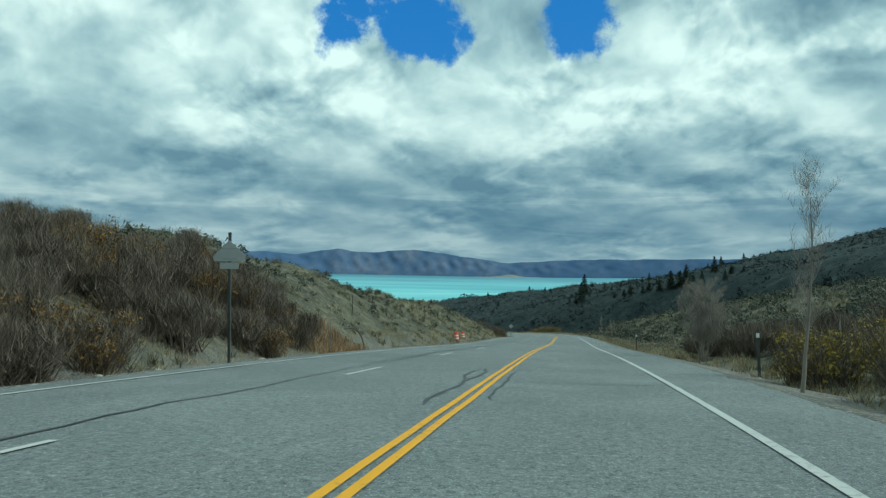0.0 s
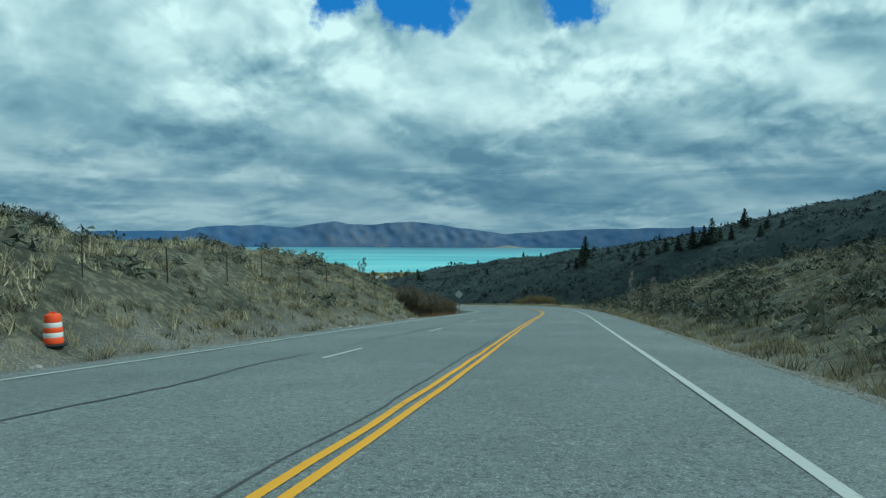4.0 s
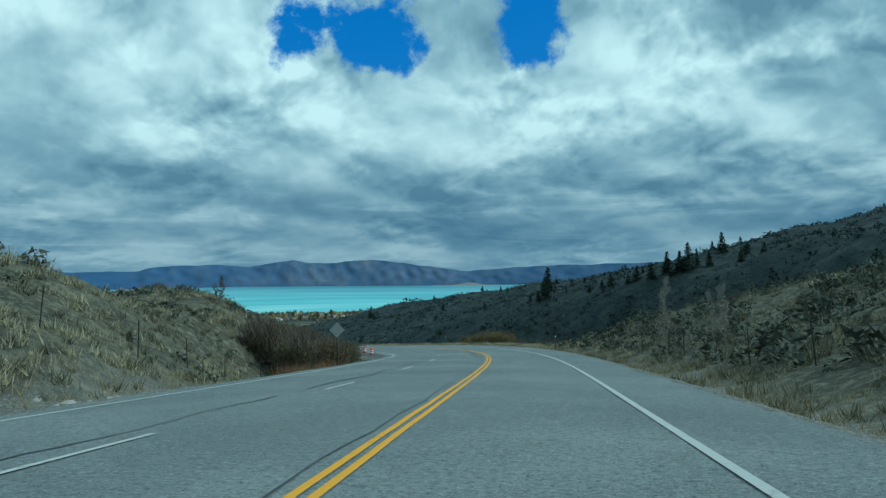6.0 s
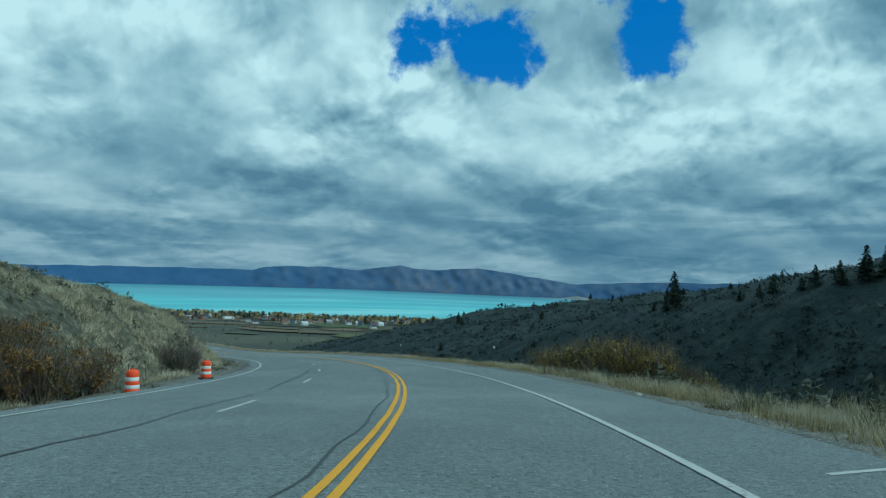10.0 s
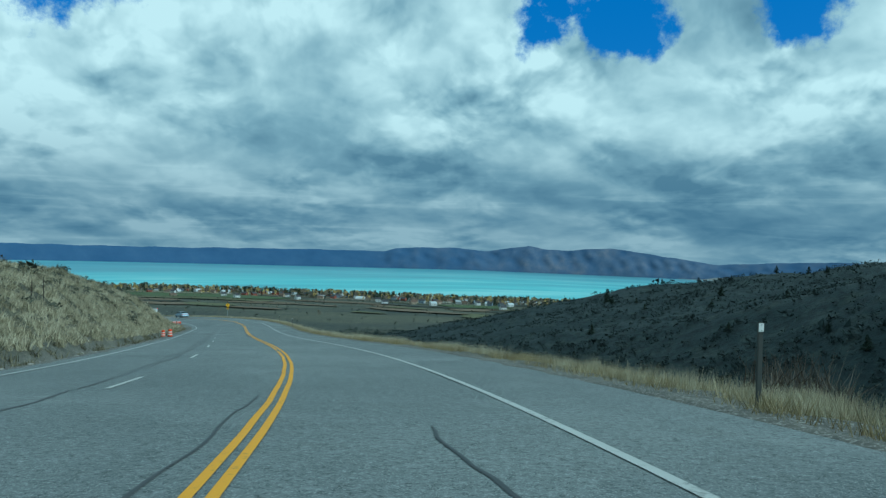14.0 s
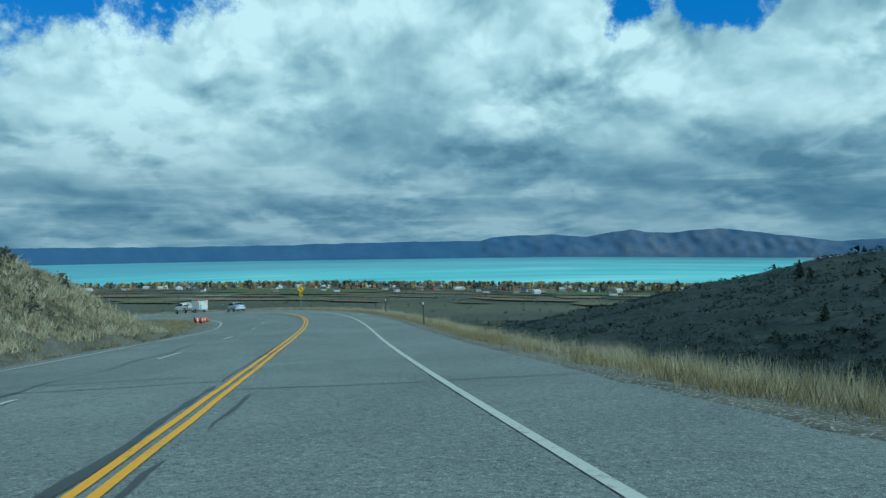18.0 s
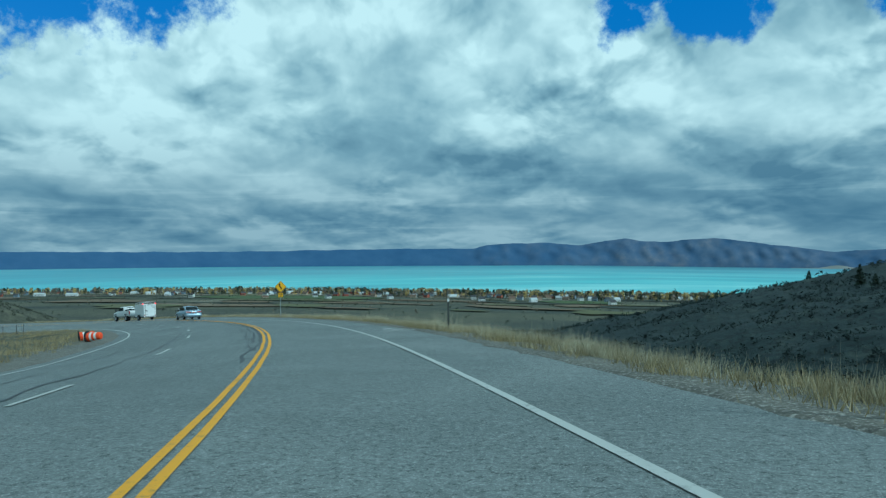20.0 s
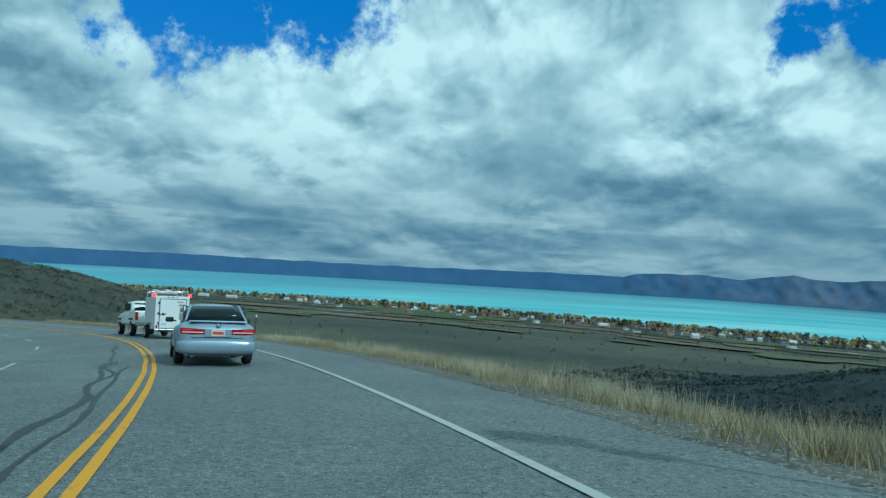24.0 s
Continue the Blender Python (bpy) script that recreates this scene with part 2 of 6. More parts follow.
M = {
    "asphalt": material("asphalt", build_asphalt, 0.85, bump=(60.0, 0.006)),
    "ground": material("dry_ground", build_ground, 0.95, bump=(1.1, 0.45)),
    "verge": material("gravel_verge", build_verge, 0.95, bump=(3.0, 0.12)),
    "yellow": material("yellow_paint", build_paint((0.72, 0.34, 0.012), (0.30, 0.19, 0.06)), 0.7),
    "white": material("white_paint", build_paint((0.46, 0.46, 0.435), (0.21, 0.21, 0.20)), 0.7),
    "tar": plain("tar_seal", (0.035, 0.036, 0.037), 0.5),
}


# ---- the road ----
# one knot a second (heading, degrees left of +y), every two (grade, %) and every three (speed) from -1 s
HEADING = [-12.867, -12.341, -11.863, -11.639, -12.043, -12.268, -11.545, -11.598, -11.907, -10.519, -6.635, -0.956, 4.896, 10.043, 15.054, 19.677, 25.059, 29.644, 30.9, 31.129, 30.554, 30.179, 32.719, 37.621, 42.681, 47.801, 53.65, 60.385, 67.016, 73.648, 80.279]
GRADE = [-6.857, -8.868, -10.34, -9.056, -9.435, -9.189, -9.092, -9.296, -8.985, -9.271, -7.576, -5.698, -6.496, -6.5, -7.4, -5.6]
SPEED = [15.481, 15.451, 16.028, 15.869, 14.568, 16.179, 17.41, 16.986, 15.534, 15.248, 15.354]


def spline(first, step, v, t):
    v = np.asarray(v, float)
    u = np.clip((t - first) / step, 0, len(v) - 1.0001)
    i = u.astype(int)
    w = u - i
    e = np.concatenate([[2 * v[0] - v[1]], v, [2 * v[-1] - v[-2]]])
    a, b, c, d = e[i], e[i + 1], e[i + 2], e[np.minimum(i + 3, len(e) - 1)]
    return 0.5 * (2 * b + (c - a) * w + (2 * a - 5 * b + 4 * c - d) * w ** 2 + (3 * b - a - 3 * c + d) * w ** 3)


LANE = 3.66
STEP = 0.05
TIME = np.arange(-1, 29.01, STEP)


def lay_road():
    """Centre line: points every 0.8 m or so, their headings (radians) and the clock time at which the drive passes them."""
    h = np.radians(spline(-1, 1.0, HEADING, TIME))
    g = spline(-1, 2.0, GRADE, TIME) / 100
    v = spline(-1, 3.0, SPEED, TIME)
    d = np.stack([-np.sin(h) * v, np.cos(h) * v, g * v], -1)
    pts = np.concatenate([[[0, 0, 0]], np.cumsum((d[1:] + d[:-1]) * 0.5 * STEP, 0)])
    pts -= pts[20]
    # straight on behind the start and past the bend
    back = np.arange(60, 0, -1)[:, None] * -d[0] / v[0] + pts[0]
    ahead = np.arange(1, 300)[:, None] * d[-1] / v[-1] + pts[-1]
    pts = np.concatenate([back, pts, ahead])
    h = np.concatenate([np.full(60, h[0]), h, np.full(299, h[-1])])
    t = np.concatenate([-1 - np.arange(60, 0, -1) / 16, TIME, TIME[-1] + np.arange(1, 300) / 16])
    s = np.concatenate([[0], np.cumsum(np.hypot(*np.diff(pts[:, :2], axis=0).T))])
    return pts, h, t, s - np.interp(0, t, s)


ROAD, TURN, CLOCK, ALONG = lay_road()


LEFT_EDGE, RIGHT_EDGE = -7.75, 6.0


def bank(s):
    """Cross fall of the two left lanes towards the inside of the bends."""
    return np.interp(np.interp(s, ALONG, CLOCK), [0, 7, 9, 10.5, 12.5, 15, 17, 18.5, 20, 21.5, 30],
                     [0.005, 0.01, 0.012, 0.028, 0.028, 0.015, 0.0, 0.01, 0.03, 0.085, 0.085])


def on_road(s, n, up=0.0):
    """World places at s metres along the yellow line and n metres to its right."""
    s, n = np.broadcast_arrays(np.asarray(s, float), np.asarray(n, float))
    x, y, z = (np.interp(s, ALONG, ROAD[:, i]) for i in range(3))
    h = np.interp(s, ALONG, TURN)
    z = z + bank(s) * np.clip(n, LEFT_EDGE, 0)
    return np.stack([x + np.cos(h) * n, y + np.sin(h) * n, z + up], -1)


def s_at(t):
    return float(np.interp(t, CLOCK, ALONG))


def right_edge(s):
    return np.interp(np.interp(s, ALONG, CLOCK), [0, 8, 10, 18, 22, 24], [5.55, 5.7, 6.4, 6.5, 5.9, 6.0])


def near_road(x, y):
    """Metres along and to the right of the road for arrays of places."""
    c = np.arange(0, len(ROAD), 4)
    px, py = ROAD[c, 0], ROAD[c, 1]
    out_s, out_n = np.empty(len(x)), np.empty(len(x))
    for a in range(0, len(x), 20000):
        dx, dy = x[a:a + 20000, None] - px, y[a:a + 20000, None] - py
        j = (dx * dx + dy * dy).argmin(1)
        i = np.arange(len(j))
        h = TURN[c][j]
        ddx, ddy = dx[i, j], dy[i, j]
        out_s[a:a + 20000] = ALONG[c][j] + (-np.sin(h) * ddx + np.cos(h) * ddy)
        out_n[a:a + 20000] = np.cos(h) * ddx + np.sin(h) * ddy
    return out_s, out_n


# ---- the lie of the land ----
def wave(x, y, size, seed):
    """Cheap smooth noise, about -1 to 1."""
    r = np.random.RandomState(seed)
    z = 0.0
    for i in range(9):
        a, f, q = r.uniform(0, 6.283), r.uniform(0.6, 1.9) / size, r.uniform(0, 6.283)
        z = z + np.sin(6.283 * f * (x * np.cos(a) + y * np.sin(a)) + q)
    return z / 4.2


CREST = [(420, 60, 54), (330, 220, 41), (275, 330, 23.5), (250, 385, 13), (215, 455, -1.5), (170, 500, -10), (120, 530, -17.5),
         (60, 605, -28), (13, 690, -44), (-25, 760, -62), (-70, 850, -84)]


def ridge(x, y):
    best = np.full(np.shape(x), -1e9)
    for (ax, ay, az), (bx, by, bz) in zip(CREST, CREST[1:]):
        dx, dy = bx - ax, by - ay
        u = np.clip(((x - ax) * dx + (y - ay) * dy) / (dx * dx + dy * dy), 0, 1)
        d = np.hypot(x - ax - u * dx, y - ay - u * dy)
        best = np.maximum(best, az + u * (bz - az) - 0.24 * np.sqrt(d * d + 400) + 4.8)
    return best


def softmax(a, b, k):
    h = np.clip(0.5 + 0.5 * (a - b) / k, 0, 1)
    return b + (a - b) * h + k * h * (1 - h)


def step(lo, hi, v):
    u = np.clip((v - lo) / (hi - lo), 0, 1)
    return u * u * (3 - 2 * u)


LAKE_Z = -150.0
EYE = Vector((10.0, 230.0, -20.0))   # middle of the drive


def shore(az):
    """Metres from EYE to the near shore."""
    return 130 / np.tan(np.radians(np.interp(az, [-60, -10, 12, 30, 55, 110], [3.4, 3.3, 3.1, 2.6, 2.05, 1.7])))


def country(x, y):
    """The land away from the road."""
    r = np.hypot(x + 30, y - 300)
    f = np.hypot(x - EYE.x, y - EYE.y) / shore(np.degrees(np.arctan2(-(x - EYE.x), y - EYE.y)))
    flat = np.interp(f, [0, 0.12, 0.2, 0.35, 0.6, 0.85, 0.97, 1.0, 1.06, 4], [-60, -68, -76, -92, -117, -139, -147.5, LAKE_Z - 0.5, LAKE_Z - 6, LAKE_Z - 60])
    flat = flat + 1.5 * wave(x, y, 160, 3) * np.clip(r / 500, 0.2, 1) * np.clip((1100 - r) / 500, 0, 1)
    hill = -400 + 366 * np.exp(-((x + 560) ** 2 + (y - 560) ** 2) / (2 * 330 ** 2))
    z = softmax(flat, hill, 8)
    z = softmax(z, ridge(x, y) + 1.6 * wave(x, y, 45, 5) + 0.5 * wave(x, y, 14, 6), 10)
    return z


LEFT_RISE = ([-6, 0, 2, 5, 7, 9, 10.3, 11.2, 12.5, 14, 17, 19.5, 20.8, 21.3, 21.7, 30, 60],
             [9, 9, 11.5, 10.5, 9.5, 9.8, 11.4, 12.5, 13.6, 14, 13.8, 14, 12.5, 4, -0.5, -3, -3])
RIGHT_RISE = ([-6, 0, 3, 5, 7, 9, 10, 10.6, 11.2, 12, 13, 14.5, 24, 30, 60], [4, 4, 7, 8.5, 9, 9, 7.5, 3, -2, -9, -17, -24, -24, -20, -12])


def land(x, y, rough=1.0):
    """Height of the ground at arrays of places."""
    shape = np.shape(x)
    x, y = np.ravel(x).astype(float), np.ravel(y).astype(float)
    s, n = near_road(x, y)
    t = np.interp(s, ALONG, CLOCK)
    zr = np.interp(s, ALONG, ROAD[:, 2]) + bank(s) * np.clip(n, LEFT_EDGE, 0)
    a = LEFT_EDGE - n
    ditch = np.interp(t, [7.2, 8.2, 10.3, 11, 13.6, 14.6], [0, 0.85, 0.8, 0.65, 0.6, 0]) * np.interp(a, [0, 1, 2, 6, 9], [0, 0.7, 1, 1, 0])
    wide = np.interp(t, [7.2, 8.4, 12.0, 13.7, 14.5, 15.2], [0, 4.2, 4.2, 4.0, 1.6, 0.6])
    up = -ditch + np.interp(t, *LEFT_RISE) * np.interp(a - wide * step(0, 4, a), [0, 1.4, 2.2, 6, 12, 27, 45, 80, 120], [0, -0.02, 0.04, 0.28, 0.45, 0.62, 0.72, 0.75, 0.65])
    up = up + step(3, 9, a) * (0.35 * wave(x, y, 7, 8) + 0.8 * wave(x, y, 24, 9))
    b = n - right_edge(s)
    rr = np.interp(t, *RIGHT_RISE)
    rise = np.interp(b, [0, 1.5, 3, 15, 40, 80], [0, -0.05, -0.01, 0.46, 1, 1.25])
    fall = np.interp(b, [0, 1.8, 2.6, 5, 15, 40, 80], [0, 0.003, 0.012, 0.10, 0.45, 1, 1.3])
    down = np.where(rr > 0, rr * rise, rr * fall) + step(3, 9, b) * (0.3 * wave(x, y, 6, 10) + 0.6 * wave(x, y, 22, 11))
    zc = zr + np.where(a > 0, up, np.where(b > 0, down, 0.0))
    w = step(55, 150, np.abs(n)) * 1.0
    w = np.maximum(w, step(200, 420, s - ALONG[np.searchsorted(CLOCK, 29)] + 300) * step(20, 60, np.abs(n)))
    z = zc + (country(x, y) - zc) * w
    return z.reshape(shape), s.reshape(shape), n.reshape(shape)


# ---- building helpers ----
def mesh_from(name, verts, faces, mat, smooth=False):
    me = bpy.data.meshes.new(name)
    verts = np.asarray(verts, np.float32)
    faces = np.asarray(faces, np.int32)
    k = faces.shape[1]
    me.vertices.add(len(verts))
    me.vertices.foreach_set("co", verts.ravel())
    me.loops.add(faces.size)
    me.loops.foreach_set("vertex_index", faces.ravel())
    me.polygons.add(len(faces))
    me.polygons.foreach_set("loop_start", np.arange(0, faces.size, k, dtype=np.int32))
    if smooth:
        me.polygons.foreach_set("use_smooth", np.ones(len(faces), bool))
    me.update(calc_edges=True)
    for m in mat if isinstance(mat, (list, tuple)) else [mat]:
        me.materials.append(m)
    return me


def grid_faces(rows, cols):
    i = np.arange(rows - 1)[:, None] * cols + np.arange(cols - 1)[None]
    return np.stack([i, i + 1, i + cols + 1, i + cols], -1).reshape(-1, 4)


def spread(lo, hi, fine, far_lo, far_hi, grow=1.075):
    """Even steps from lo to hi, widening outside."""
    v = list(np.arange(lo, hi, fine))
    d, a = fine, hi
    while a < far_hi:
        v.append(a)
        d *= grow
        a += d
    v.append(far_hi)
    d, a = fine * grow, lo - fine * grow
    while a > far_lo:
        v.insert(0, a)
        d *= grow
        a -= d
    v.insert(0, far_lo)
    return np.array(v)


def build_land():
    xs = spread(-190, 150, 2.4, -4600, 4600)
    ys = spread(-20, 470, 2.4, -4600, 4700)
    gx, gy = np.meshgrid(xs, ys)
    z, s, n = land(gx, gy)
    # below the finer strips along the road
    under = 1 - step(18, 26, np.abs(n + 1.0))
    z = z - 0.9 * under
    z = np.where(np.hypot(gx, gy) > 4000, np.minimum(z, LAKE_Z - 20), z)
    v = np.stack([gx, gy, z], -1).reshape(-1, 3)
    ob = new("ground", mesh_from("ground", v, grid_faces(len(ys), len(xs)), M["ground"], True))
    # where dry grass gives way to sagebrush: the ridge across the gully, and patches of the plain
    t = np.interp(s, ALONG, CLOCK)
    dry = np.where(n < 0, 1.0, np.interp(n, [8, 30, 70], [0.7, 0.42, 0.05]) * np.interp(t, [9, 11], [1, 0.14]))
    far = np.hypot(gx + 30, gy - 300)
    plain_mix = 0.70 + 0.4 * wave(gx, gy, 420, 71) + 0.2 * wave(gx, gy, 90, 72)
    hump = ridge(gx, gy)
    dry = np.where(hump < z - 6, dry + (plain_mix - dry) * step(150, 420, far), dry)
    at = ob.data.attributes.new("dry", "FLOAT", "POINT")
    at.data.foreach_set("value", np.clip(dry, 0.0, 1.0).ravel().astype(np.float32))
    tagged(ob, "dry grassy hills and plain down to the lake", "ground", kind="structure")


def build_verges():
    s = np.arange(-45, s_at(29) + 120, 0.9)
    for side in (-1, 1):
        edge = (np.full(len(s), LEFT_EDGE) if side < 0 else right_edge(s))[:, None]
        n = side * np.array([-0.5, -0.25, 0, 0.12, 0.5, 1, 1.6, 2.4, 3.2, 4.2, 5.3, 6.5, 8, 9.5, 11, 13, 15, 17, 19, 20])
        ss, nn = np.meshgrid(s, n, indexing="ij")
        nn = nn + edge
        jit = np.where(np.abs(nn - edge) < 0.3, 0.22, 0.0) * wave(ss * 3.1, nn * 0 + side * 9, 4, 21)
        p = on_road(ss, nn + jit)
        z, _, _ = land(p[..., 0], p[..., 1])
        d = (nn - edge) * side
        z = z + np.where(d < 0, -0.12, 0) + step(0.1, 1.2, d) * 0.07 * wave(ss * 1.0, nn, 1.3, 22) + 0.03 * (d >= 0.1)
        p[..., 2] = z - 1.2 * step(16, 20, d)
        f = grid_faces(len(s), len(n))
        if side < 0:
            f = f[:, ::-1]
        ob = new("roadside_verge", mesh_from("verge", p.reshape(-1, 3), f[:, ::-1], M["verge"], True))
        at = ob.data.attributes.new("bank", "FLOAT", "POINT")
        at.data.foreach_set("value", step(1.0, 3.2, d - 1.6 * (side < 0) * step(0, 1, (CLOCK[np.searchsorted(ALONG, ss)] - 7.5) * (14.6 - CLOCK[np.searchsorted(ALONG, ss)]) / 6) + 0.6 * wave(ss, nn, 5, 23)).ravel().astype(np.float32))
        tagged(ob, "gravel shoulder and dry earth bank beside the road", "roadside", kind="structure")


def ribbon(name, s, left, right, up, mat, thick=0.0):
    """A strip on the road between two offsets (numbers or arrays)."""
    s = np.asarray(s, float)
    a, b = on_road(s, left, up), on_road(s, right, up)
    v = np.stack([a, b], 1).reshape(-1, 3)
    return mesh_from(name, v, grid_faces(len(s), 2)[:, ::-1], mat, True)


def build_road():
    s = np.arange(-45, s_at(29) + 140, 1.0)
    n = np.concatenate([np.linspace(-1, 0, 9), np.linspace(0, 1, 8)[1:]])
    ss, nn = np.meshgrid(s, n, indexing="ij")
    nn = np.where(nn < 0, -nn * LEFT_EDGE, nn * right_edge(ss))
    p = on_road(ss, nn)
    p[..., 2] += 0.015 * wave(ss, nn, 9, 31) * 0.5
    v, f = p.reshape(-1, 3), grid_faces(len(s), len(n))[:, ::-1]
    ob = new("road", mesh_from("road", v, f, M["asphalt"], True))
    tagged(ob, "worn grey chip-seal asphalt road winding downhill", "road", kind="structure")
    q = np.arange(-40, s_at(29) + 130, 0.8)
    for k in (-1, 1):
        wob = 0.012 * wave(q * 1.0, q * 0, 5, 40 + k)
        ob = new("yellow_line", ribbon("yellow_line", q, 0.095 * k - 0.05 + wob, 0.095 * k + 0.05 + wob, 0.012, M["yellow"]))
        tagged(ob, "worn solid yellow centre line painted on asphalt", "road marking", "centre lines", "structure")
    for k, w in ((LANE, 0.065), (-7.0, 0.06)):
        ob = new("edge_line", ribbon("edge_line", q, k - w, k + w, 0.012, M["white"]))
        tagged(ob, "worn solid white edge line painted on asphalt", "road marking", "edge lines", "structure")
    for i in range(-18, 28):
        q = float(np.interp(i, [-18, -7, -3, 0, 1, 5, 8, 11, 28], [-46, 89, 134.5, 170.4, 182, 232, 270, 307.5, 512])) + np.linspace(0, 3.05, 7)
        ob = new("lane_dash", ribbon("lane_dash", q, -3.40, -3.29, 0.012, M["white"]))
        tagged(ob, "worn white lane dash painted on asphalt", "road marking", "lane dashes", "structure")


build_land()
build_verges()
build_road()

# ---- lake and far shore ----
def far_shore(az):
    """Degrees at which the far shore lies, seen from EYE."""
    return np.interp(az, [-8, 0, 12, 40], [-1.02, -0.88, -0.66, -0.56])


def build_lake():
    az = np.arange(-60, 110.1, 1.0)
    near = shore(az)
    u = np.linspace(-0.12, 1, 40)
    a, uu = np.meshgrid(np.radians(az), u, indexing="ij")
    d = near[:, None] + uu * (4600 - near[:, None])
    far_z = EYE.z + 4600 * np.tan(np.radians(far_shore(az)))[:, None]
    z = LAKE_Z + np.maximum(uu, 0) * (far_z - LAKE_Z)
    v = np.stack([EYE.x - np.sin(a) * d, EYE.y + np.cos(a) * d, z], -1).reshape(-1, 3)

    def build(k, p):
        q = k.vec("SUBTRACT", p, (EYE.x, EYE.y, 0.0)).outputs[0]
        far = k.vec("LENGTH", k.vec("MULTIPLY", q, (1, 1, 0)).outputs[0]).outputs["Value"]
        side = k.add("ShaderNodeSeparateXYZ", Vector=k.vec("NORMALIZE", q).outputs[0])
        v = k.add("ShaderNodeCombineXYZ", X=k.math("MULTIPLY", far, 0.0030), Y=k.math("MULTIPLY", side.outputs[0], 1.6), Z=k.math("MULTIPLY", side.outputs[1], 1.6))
        # pale bands of sunlight on the water, painted into its colour
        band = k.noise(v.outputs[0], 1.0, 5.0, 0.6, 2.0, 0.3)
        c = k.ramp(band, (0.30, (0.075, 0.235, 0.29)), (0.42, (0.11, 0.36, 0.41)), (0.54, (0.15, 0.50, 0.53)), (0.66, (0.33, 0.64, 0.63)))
        # distance haze painted in: water greys towards the far shore
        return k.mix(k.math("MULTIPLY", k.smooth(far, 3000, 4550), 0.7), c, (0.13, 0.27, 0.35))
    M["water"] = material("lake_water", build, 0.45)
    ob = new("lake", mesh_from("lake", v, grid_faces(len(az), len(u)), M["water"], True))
    tagged(ob, "wide turquoise lake with pale bands of light", "lake", kind="structure")


SKYLINE = [(-70, 0.9), (-30, 0.6), (-18, 0.5), (-14, 0.5), (-10.3, 0.36), (-7.5, 0.15), (-4.4, 0.62), (-1.5, 1.05), (0.5, 1.32), (4.2, 1.08), (5.8, 1.15),
           (6.9, 1.4), (8.6, 1.15), (10.4, 0.9), (12.5, 1.12), (15.5, 1.1), (17.8, 0.97), (18.6, 0.72), (25.6, 0.75), (34.6, 0.63), (43, 0.6), (50, 0.66), (56, 0.6), (64, 0.5), (80, 0.7), (110, 0.9)]


def build_mountains():
    az = np.arange(-70, 110.01, 0.2)
    top = np.interp(az, *zip(*SKYLINE)) + 0.03 * wave(az, az * 0, 2.2, 51) + 0.015 * wave(az, az * 0, 0.6, 52)
    u = np.linspace(0, 1, 26)
    a, uu = np.meshgrid(az, u, indexing="ij")
    gully = (0.5 * wave(a + 0.8 * uu, uu * 1.5, 2.6, 53) + 0.35 * wave(a - 0.6 * uu, uu * 1.2, 1.1, 54)) * np.interp(a, [-20, -8, 17, 21], [0.3, 0.8, 0.8, 0.2])
    foot = far_shore(az)[:, None] - 0.02
    el = foot + (top[:, None] - foot) * uu ** 0.85
    d = 4600 + 110 * uu - 30 * gully * np.sin(np.pi * uu) ** 0.8
    r = np.radians(a)
    v = np.stack([EYE.x - np.sin(r) * d, EYE.y + np.cos(r) * d, EYE.z + d * np.tan(np.radians(el))], -1).reshape(-1, 3)

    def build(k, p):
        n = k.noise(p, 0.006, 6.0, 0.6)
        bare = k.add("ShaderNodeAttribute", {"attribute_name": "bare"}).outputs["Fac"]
        # blue distance haze and paler sunlit slopes are put into these colours
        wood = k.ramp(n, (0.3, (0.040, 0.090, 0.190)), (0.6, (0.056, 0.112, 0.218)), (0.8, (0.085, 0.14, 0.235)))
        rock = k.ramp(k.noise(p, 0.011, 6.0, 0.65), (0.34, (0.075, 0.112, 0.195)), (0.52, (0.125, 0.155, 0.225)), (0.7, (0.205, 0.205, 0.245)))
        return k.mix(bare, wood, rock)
    M["mountain"] = material("hazy_slope", build, 1.0)
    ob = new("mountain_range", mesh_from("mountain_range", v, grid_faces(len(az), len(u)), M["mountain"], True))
    # sunlight on the nearer block painted as paler grey, bluer slopes beyond
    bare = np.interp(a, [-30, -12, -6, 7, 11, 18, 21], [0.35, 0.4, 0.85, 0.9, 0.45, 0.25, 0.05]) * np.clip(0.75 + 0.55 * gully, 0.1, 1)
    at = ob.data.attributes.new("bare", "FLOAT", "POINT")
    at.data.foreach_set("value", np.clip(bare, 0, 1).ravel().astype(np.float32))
    tagged(ob, "hazy blue mountain range beyond the lake", "mountains", kind="structure")


def build_spit():
    """Pale sand where the far shore runs out into the lake."""
    az = np.linspace(-10.2, -4.6, 30)
    t = np.linspace(0, 1, 4)
    a, tt = np.meshgrid(az, t, indexing="ij")
    tall = 0.05 + 0.22 * np.exp(-((a + 7.6) / 0.9) ** 2)
    el = far_shore(a) - 0.03 + tt * tall
    d, r = 4585 + 12 * tt, np.radians(a)
    v = np.stack([EYE.x - np.sin(r) * d, EYE.y + np.cos(r) * d, EYE.z + d * np.tan(np.radians(el))], -1).reshape(-1, 3)
    sand = plain("far_sand", (0.30, 0.29, 0.27), 0.95, vary=0.2, scale=0.02)
    tagged(new("sand_spit", mesh_from("sand_spit", v, grid_faces(30, 4), sand, True)), "pale sand spit on the far shore", "beach", kind="structure")


build_lake()
build_mountains()
build_spit()



# ---- making things ----
def place(x, y, yaw=0.0, up=0.0):
    """A pose standing on the ground."""
    z = float(land(np.array([x]), np.array([y]))[0][0])
    return pose(x, y, z + up, 0, 0, yaw)


